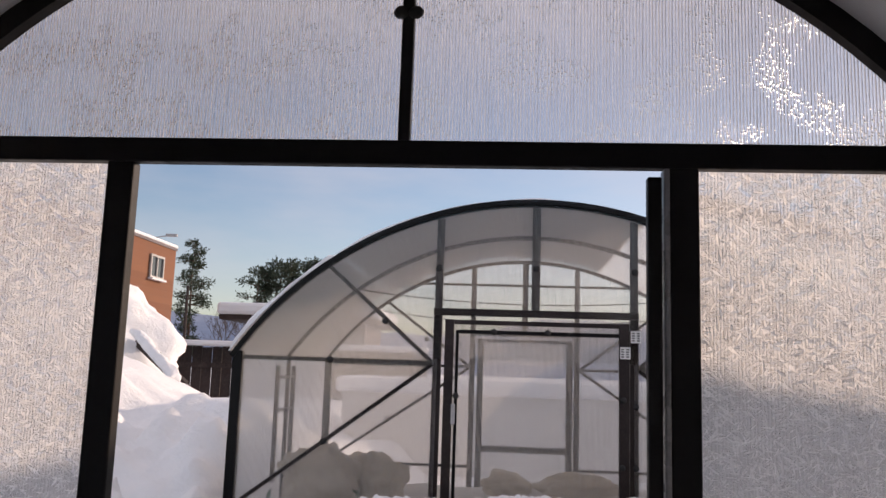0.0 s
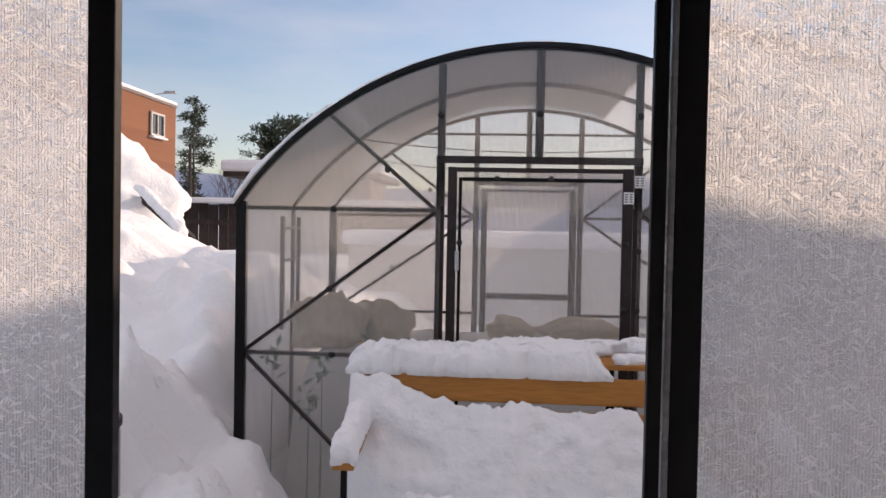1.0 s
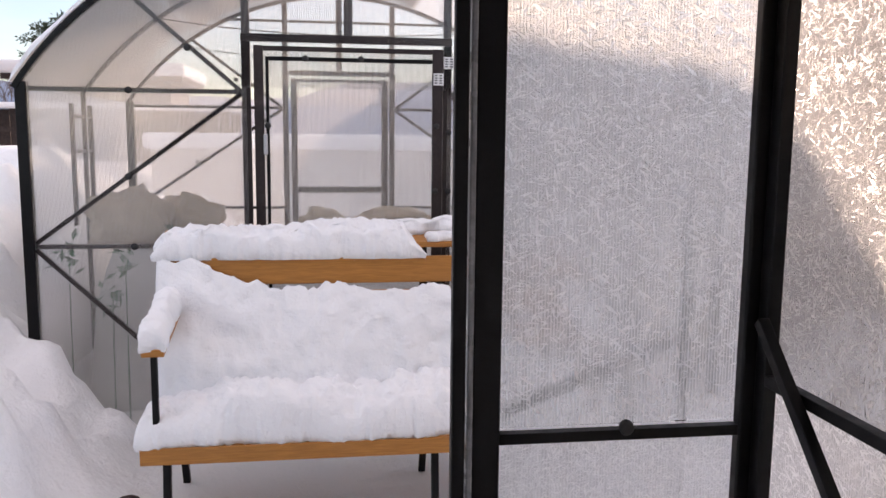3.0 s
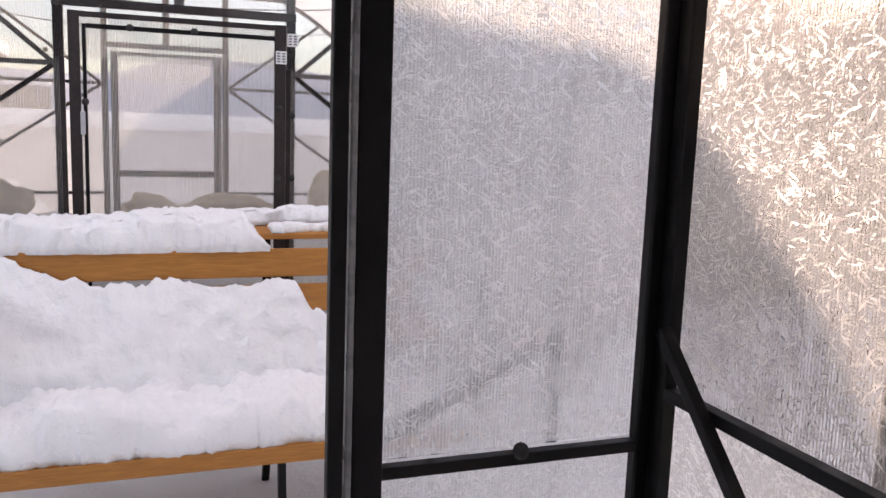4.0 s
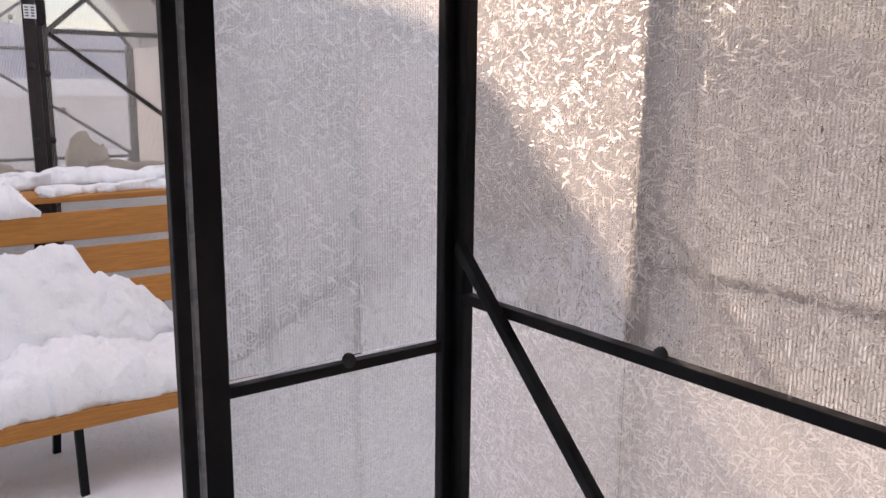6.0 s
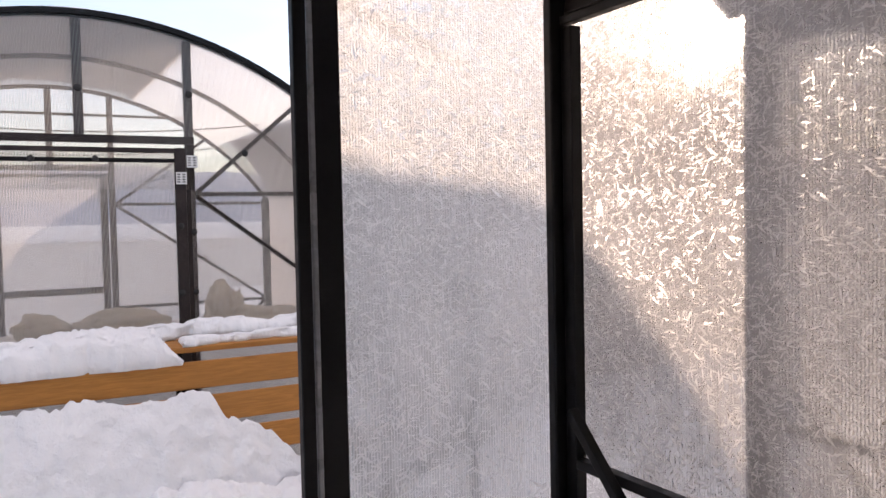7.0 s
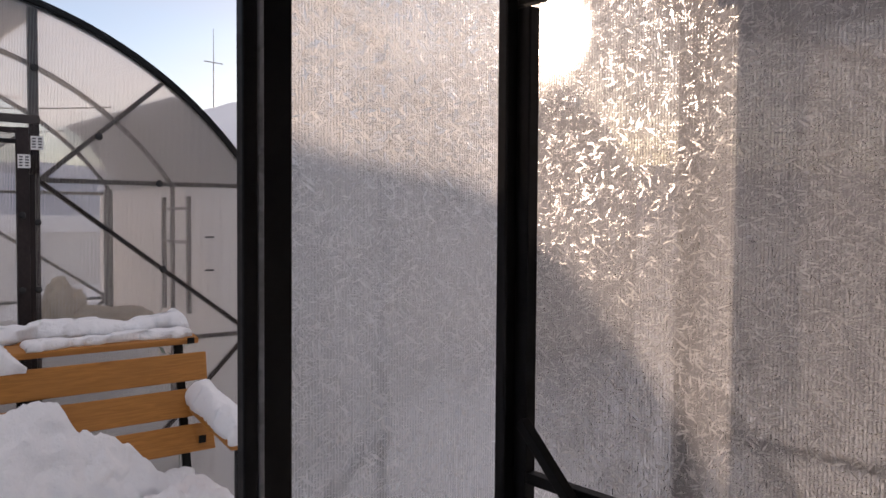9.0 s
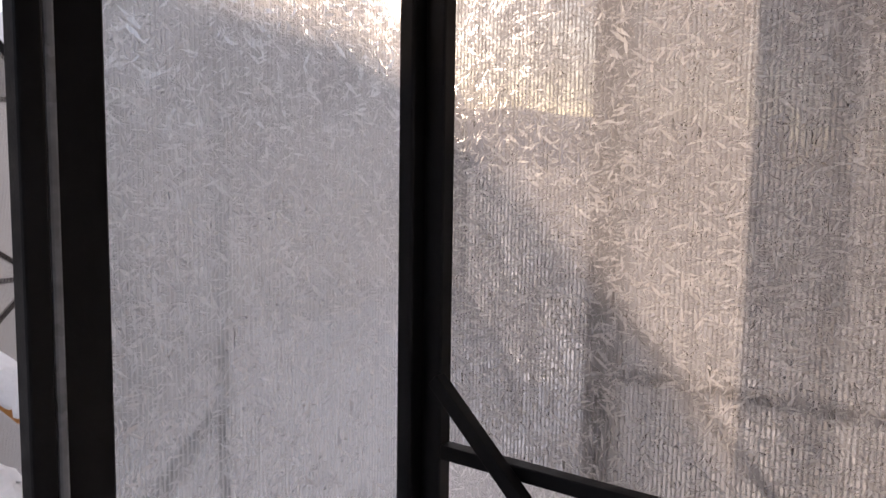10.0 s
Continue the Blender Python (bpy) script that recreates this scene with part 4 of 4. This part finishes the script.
# ---------------------------------------------------------------- yard and distance
BRICK = Mat("orange_brick")
bt = BRICK.node("TexBrick")
BRICK.put(bt.inputs["Vector"], BRICK.mapped((1, 1, 1), (radians(90), 0, radians(90))))
bt.inputs["Color1"].default_value, bt.inputs["Color2"].default_value, bt.inputs["Mortar"].default_value = (0.25, 0.10, 0.045, 1), (0.21, 0.08, 0.037, 1), (0.22, 0.095, 0.05, 1)
bt.inputs["Scale"].default_value, bt.inputs["Brick Width"].default_value, bt.inputs["Row Height"].default_value, bt.inputs["Mortar Size"].default_value = 1.0, 0.26, 0.077, 0.008
BRICK = BRICK.set(color=BRICK.mix(BRICK.ramp(BRICK.noise(0.6, 4), 0.35, 0.75, 0, 0.35), bt.outputs["Color"], (0.20, 0.09, 0.05)), rough=0.85)
FRAME = paint("white_window_frame", (0.4, 0.38, 0.36), (0.5, 0.48, 0.46), 0.4, 40)
GLASS = Mat("dark_window_glass").set(color=(0.04, 0.045, 0.05), rough=0.06)
BARK = paint("pine_bark", (0.05, 0.03, 0.02), (0.12, 0.07, 0.045), 0.9, 30, 0.004)
NEEDLE = paint("pine_needles", (0.018, 0.03, 0.016), (0.05, 0.065, 0.035), 0.8, 6)
TWIG = paint("bare_twigs", (0.07, 0.055, 0.05), (0.13, 0.10, 0.09), 0.9, 20)
PLANKS = paint("weathered_dark_boards", (0.022, 0.016, 0.014), (0.06, 0.042, 0.036), 0.85, 14, 0.003)
GREYWALL = paint("grey_render", (0.14, 0.12, 0.12), (0.22, 0.19, 0.19), 0.85, 12)
# The blue of distance haze is painted into the forest colour.
HAZED_FOREST = paint("haze_blue_forest", (0.16, 0.22, 0.34), (0.24, 0.30, 0.42), 1.0, 0.35, 0.0)
CARPAINT = paint("grey_car_paint", (0.16, 0.13, 0.13), (0.22, 0.18, 0.18), 0.3, 20)


def build_house():
    h = thing("brick_building", "two-storey orange brick building with a flat snow-edged roof", "building", (-17.5, 27, G))
    inv = h.matrix_world.inverted()

    def add(name, bm, mat, parent=h, label=""):
        ob = part(name, bm, mat, parent, label)
        if parent is h:
            ob.matrix_parent_inverse = inv
        return ob

    add("wall", box((-21, 15, G), (-14.0, 34, 6.10)), BRICK)
    add("parapet", box((-21.05, 14.95, 6.1), (-13.95, 34.05, 6.2)), GREYWALL)
    add("roof_snow", box((-21.05, 14.95, 6.2), (-13.93, 34.07, 6.34), 0.05), SNOW)
    for y0 in (31.5, 27.0, 22.5, 18.0):
        for z0 in (4.75, 1.5):
            if z0 < 2 and y0 > 30:
                continue
            w = add("window", box((-13.99, y0, z0), (-13.96, y0 + 1.15, z0 + 0.82)), GLASS)
            for lo, hi in (((-13.97, y0 - 0.06, z0 - 0.06), (-13.90, y0 + 1.21, z0 + 0.02)), ((-13.97, y0 - 0.06, z0 + 0.80), (-13.90, y0 + 1.21, z0 + 0.88)),
                           ((-13.97, y0 - 0.06, z0 + 0.02), (-13.90, y0 + 0.03, z0 + 0.80)), ((-13.97, y0 + 1.12, z0 + 0.02), (-13.90, y0 + 1.21, z0 + 0.80)), ((-13.97, y0 + 0.54, z0 + 0.02), (-13.91, y0 + 0.61, z0 + 0.80))):
                add("frame", box(lo, hi), FRAME, w)
            add("sill", box((-13.99, y0 - 0.1, z0 - 0.14), (-13.78, y0 + 1.25, z0 - 0.065)), SNOW, w)


build_house()


def limb(bm, p, q, r0, r1, n=6):
    p, q = Vector(p), Vector(q)
    turn = (q - p).to_track_quat("Z", "Y").to_matrix()
    rings = [[bm.verts.new(c + turn @ Vector((r * math.cos(a), r * math.sin(a), 0))) for a in np.linspace(0, 2 * math.pi, n, endpoint=False)] for c, r in ((p, r0), (q, r1))]
    for i in range(n):
        bm.faces.new((rings[0][i], rings[0][(i + 1) % n], rings[1][(i + 1) % n], rings[1][i]))


def pine(at, height, spread, first, rng, label):
    t = thing("pine_tree", label, "tree", at, "pines")
    trunk, crown = bmesh.new(), []
    bend = [Vector((rng.uniform(-0.1, 0.1) * i / 8, rng.uniform(-0.1, 0.1) * i / 8, height * i / 8)) for i in range(9)]
    for i in range(8):
        limb(trunk, bend[i], bend[i + 1], height * 0.014 * (1 - i / 9), height * 0.014 * (1 - (i + 1) / 9))
    verts, faces = [], []

    def tuft(c, r):
        for _ in range(46):
            d = Vector((rng.gauss(0, 1), rng.gauss(0, 1), rng.gauss(0, 0.55))).normalized()
            o = c + d * r * rng.uniform(0.3, 1.0)
            a = Vector((rng.gauss(0, 1), rng.gauss(0, 1), rng.gauss(0, 1))).normalized() * r * 0.28
            b = d * r * 0.42
            k = len(verts)
            verts.extend((o - a * 0.5, o + a * 0.5, o + b))
            faces.append((k, k + 1, k + 2))

    z = first
    while z < 1.0:
        for _ in range(rng.randint(2, 4)):
            a = rng.uniform(0, 2 * math.pi)
            reach = spread * (0.35 + 0.65 * math.sin(math.pi * min(1, (1.02 - z) / (1.05 - first)) ** 0.8)) * rng.uniform(0.55, 1.1)
            p = Vector((0, 0, height * z))
            q = p + Vector((math.cos(a) * reach, math.sin(a) * reach, height * rng.uniform(-0.02, 0.035)))
            limb(trunk, p, q, height * 0.004, height * 0.001, 4)
            for f in (0.5, 0.75, 1.0):
                if rng.random() < 0.85:
                    tuft(p.lerp(q, f) + Vector((0, 0, 0.02 * height)), spread * rng.uniform(0.24, 0.42))
        z += rng.uniform(0.028, 0.06)
    part("trunk", trunk, BARK, t)
    me = bpy.data.meshes.new("crown")
    me.from_pydata(verts, [], faces)
    me.materials.append(NEEDLE)
    new("crown", me).parent = t


rng = random.Random(4)
pine((-23.4, 60, G), 10.6, 1.25, 0.22, rng, "tall thin pine with an open ragged crown")
for dx, dy, hgt, sp, first in ((-29.4, 96, 13.4, 2.1, 0.5), (-27.2, 98, 14.0, 2.5, 0.45), (-25.0, 94, 13.4, 2.4, 0.45), (-23.0, 99, 14.3, 2.5, 0.45), (-20.6, 97, 13.0, 2.4, 0.45)):
    pine((dx, dy, G), hgt, sp, first, rng, "dark far pine with a dense rounded crown")


def bare_tree(at, height, rng):
    t = thing("bare_tree", "leafless young birch with fine grey twigs", "tree", at, "bare trees")
    bm = bmesh.new()

    def grow(p, d, length, r, level):
        q = p + d * length
        limb(bm, p, q, r, r * 0.6, 4)
        if level:
            for _ in range(4):
                e = (d + Vector((rng.gauss(0, 0.45), rng.gauss(0, 0.45), rng.uniform(0, 0.3)))).normalized()
                grow(p.lerp(q, rng.uniform(0.35, 1)), e, length * rng.uniform(0.5, 0.75), r * 0.5, level - 1)

    grow(Vector((0, 0, 0)), Vector((0, 0, 1)), height * 0.45, height * 0.012, 4)
    part("branches", bm, TWIG, t)


for x, y, hgt in ((-27.5, 80, 8.6), (-25.8, 82, 9.2), (-15.2, 52, 4.6), (-31, 88, 8.0)):
    bare_tree((x, y, G), hgt, rng)

shed = thing("shed", "low grey shed with thick snow on its flat roof", "shed", (-8.6, 31, G))
for name, bm, mat in (("wall", box((-9.2, 30, G), (-5, 34, 3.0)), GREYWALL), ("eave", box((-10.25, 29.3, 3.0), (-4.5, 34.5, 3.18)), PLANKS), ("roof_snow", box((-10.35, 29.2, 3.18), (-4.4, 34.6, 3.62), 0.12), SNOW)):
    part(name, bm, mat, shed).matrix_parent_inverse = shed.matrix_world.inverted()

barn = thing("board_fence", "dark weathered board wall with snow along its ledge", "fence", (-8, 26, G))
for i in range(34):
    part("board", box((-13.5 + i * 0.33, 26 + 0.02 * (i % 2), G), (-13.19 + i * 0.33, 26.04 + 0.02 * (i % 2), 1.9 + 0.02 * (i % 3))), PLANKS, barn).matrix_parent_inverse = barn.matrix_world.inverted()
part("rail", box((-13.6, 25.9, 1.25), (-2.3, 25.99, 1.42)), PLANKS, barn).matrix_parent_inverse = barn.matrix_world.inverted()
part("snow_ledge", box((-13.6, 25.7, 1.95), (-2.3, 26.4, 2.12), 0.05), SNOW, barn).matrix_parent_inverse = barn.matrix_world.inverted()


# Stand-in block: its grey wall paints snow in shade, topped with white snow.
low_wall = thing("snow_band_block", "long low block standing in for bands of shaded grey and white snow", "shed", (0.5, 14, G))
for name, bm, mat in (("wall", box((-2.6, 14, G), (6.0, 16, 1.0)), SNOW_SHADE), ("roof_snow", box((-2.7, 13.8, 1.0), (6.1, 16.2, 1.26), 0.08), SNOW)):
    part(name, bm, mat, low_wall).matrix_parent_inverse = low_wall.matrix_world.inverted()


def lamp_post(at, height, reach):
    t = thing("street_lamp", "thin grey street lamp on a tall pole", "street lamp", at)
    bm = bmesh.new()
    limb(bm, (0, 0, 0), (0, 0, height), 0.09, 0.06, 8)
    part("pole", bm, STEEL, t)
    part("arm", bar((0, 0, height), (reach, 0, height + 0.12), 0.06, 0.06, 0.01), STEEL, t)
    part("lamp_head", box((reach - 0.1, -0.12, height + 0.06), (reach + 0.55, 0.12, height + 0.22), 0.05), STEEL, t)


lamp_post((-19.4, 44, G), 8.55, 0.7)

pole = thing("utility_pole", "dark wooden utility pole beside the pine", "pole", (-19.7, 50, G))
bm = bmesh.new()
limb(bm, (0, 0, 0), (0, 0, 6.5), 0.12, 0.09, 8)
part("pole", bm, PLANKS, pole)

mast = thing("antenna_mast", "thin antenna mast with a small crossbar", "mast", (21.5, 48, G))
bm = bmesh.new()
limb(bm, (0, 0, 0), (0, 0, 10.9), 0.07, 0.04, 6)
limb(bm, (0, 0, 10.9), (0, 0, 12.9), 0.03, 0.015, 5)
part("pole", bm, STEEL, mast)
part("crossbar", bar((-0.6, 0, 10.9), (0.6, 0, 10.85), 0.06, 0.06, 0.01), STEEL, mast)


def build_hill():
    bm, rows = bmesh.new(), []
    for i in range(121):
        a = radians(-75 + i * 1.25)
        top = 27 + 9 * rough_noise(a * 3, 0, 0, 1.2) + 1.6 * rough_noise(a * 40, 0, 4, 1.0)
        rows.append([bm.verts.new((r * math.sin(a), r * math.cos(a), z)) for r, z in ((380, G - 1), (430, top * 0.6), (470, top), (490, G - 1))])
    for a, b in zip(rows, rows[1:]):
        for j in range(3):
            bm.faces.new((a[j], b[j], b[j + 1], a[j + 1]))
    tagged(part("backdrop", bm, HAZED_FOREST, smooth=True), "far wooded ridge, hazed blue in its colour", "hill", kind="structure")


build_hill()

# a heap of snow over buried boards, beyond the bank
heap = part("snow_mound", rock((-5.35, 9.0, 0.82), (1.75, 1.5, 1.2), 3.0, 0.16, 5), SNOW, smooth=True)
tagged(heap, "tall sunlit heap of snow with smooth sides", "snow")
buried = thing("board_stack", "slanting dark boards sticking out of the snow", "boards", (-3.3, 8.2, 1.0))
for i, (p, q) in enumerate((((-3.62, 8.3, 1.62), (-2.98, 8.0, 1.12)), ((-3.75, 8.5, 1.60), (-3.1, 8.25, 1.16)))):
    part("board", bar(p, q, 0.10, 0.05, 0.006), PLANKS, buried).matrix_parent_inverse = buried.matrix_world.inverted()
strip = snow_strip(0.8, 0.14, 0.07, 31.0, 40, 8, 0.6)
strip.transform(Matrix.Translation((-3.62, 8.12, 1.67)) @ Matrix.Rotation(radians(38), 4, "Y") @ Matrix.Rotation(radians(-22), 4, "Z"))
tagged(part("snow", strip, SNOW, smooth=True), "snow clinging to slanting boards", "snow")

# an unidentified grey curved object half buried beside the path, built as a barrel
barrel = thing("barrel", "rounded grey object half buried in snow, built as a barrel", "barrel", (-1.66, 3.2, G))
profile = [(0.0, 1.29), (0.10, 1.285), (0.16, 1.25), (0.20, 1.16), (0.225, 1.0), (0.235, 0.8), (0.235, 0.5), (0.225, 0.0)]
bm = bmesh.new()
rings = [[bm.verts.new((max(r, 0.002) * math.cos(a), max(r, 0.002) * math.sin(a), z)) for a in np.linspace(0, 2 * math.pi, 40, endpoint=False)] for r, z in profile]
for a, b in zip(rings, rings[1:]):
    for i in range(40):
        bm.faces.new((a[i], a[(i + 1) % 40], b[(i + 1) % 40], b[i]))
part("body", bm, CARPAINT, barrel, smooth=True)
bm = bmesh.new()
bmesh.ops.create_cone(bm, cap_ends=True, segments=40, radius1=0.242, radius2=0.242, depth=0.03, matrix=Matrix.Translation((0, 0, 0.86)))
part("hoop", bm, RUBBER, barrel)

# chips of bark lying on the snow
for x, y, size in ((-0.66, 3.42, 0.05), (-0.52, 3.44, 0.035)):
    chip = part("bark_chip", rock((x, y, G + bank(x, y)), (size, size * 0.6, size * 0.4), x * 9, 0.3, 2), PLANKS)
    tagged(chip, "dark chip of bark lying on the snow", "bark", "bark chips")

# seedlings behind the clear end wall
LEAF = paint("green_leaves", (0.02, 0.10, 0.045), (0.05, 0.2, 0.09), 0.6, 40)
for x, z, n in ((-1.12, 0.60, 26), (-0.85, 0.62, 18), (-0.92, 0.42, 16), (-0.62, 0.66, 14), (1.45, 0.55, 22)):
    plant = thing("seedling", "small green seedling on a thin stem behind the sheet", "plant", (x, FF + 0.14, G), "seedlings")
    stem = bmesh.new()
    limb(stem, (0, 0, 0), (0.01, 0, z - G), 0.006, 0.003, 5)
    part("stem", stem, LEAF, plant)
    bm = bmesh.new()
    for _ in range(n):
        c = Vector((rng.gauss(0, 0.045), rng.gauss(0, 0.03), z - G + rng.gauss(0, 0.05)))
        d = Vector((rng.gauss(0, 1), rng.gauss(0, 1), rng.gauss(0, 0.6))).normalized() * 0.035
        e = d.cross(Vector((rng.gauss(0, 1), rng.gauss(0, 1), 1))).normalized() * 0.014
        bm.faces.new([bm.verts.new(p) for p in (c - d, c + e, c + d, c - e)])
    part("leaves", bm, LEAF, plant)
for y, z in ((4.9, 1.86), (5.8, 1.80)):
    points = [(FX + t * 1.05, y, z - 0.07 * (1 - t * t)) for t in np.linspace(-1, 1, 18)]
    wire = part("wire", sweep(points, 0.006, 0.006), BROWN)
    tagged(wire, "thin slack wire strung across the greenhouse", "wire", "wires")
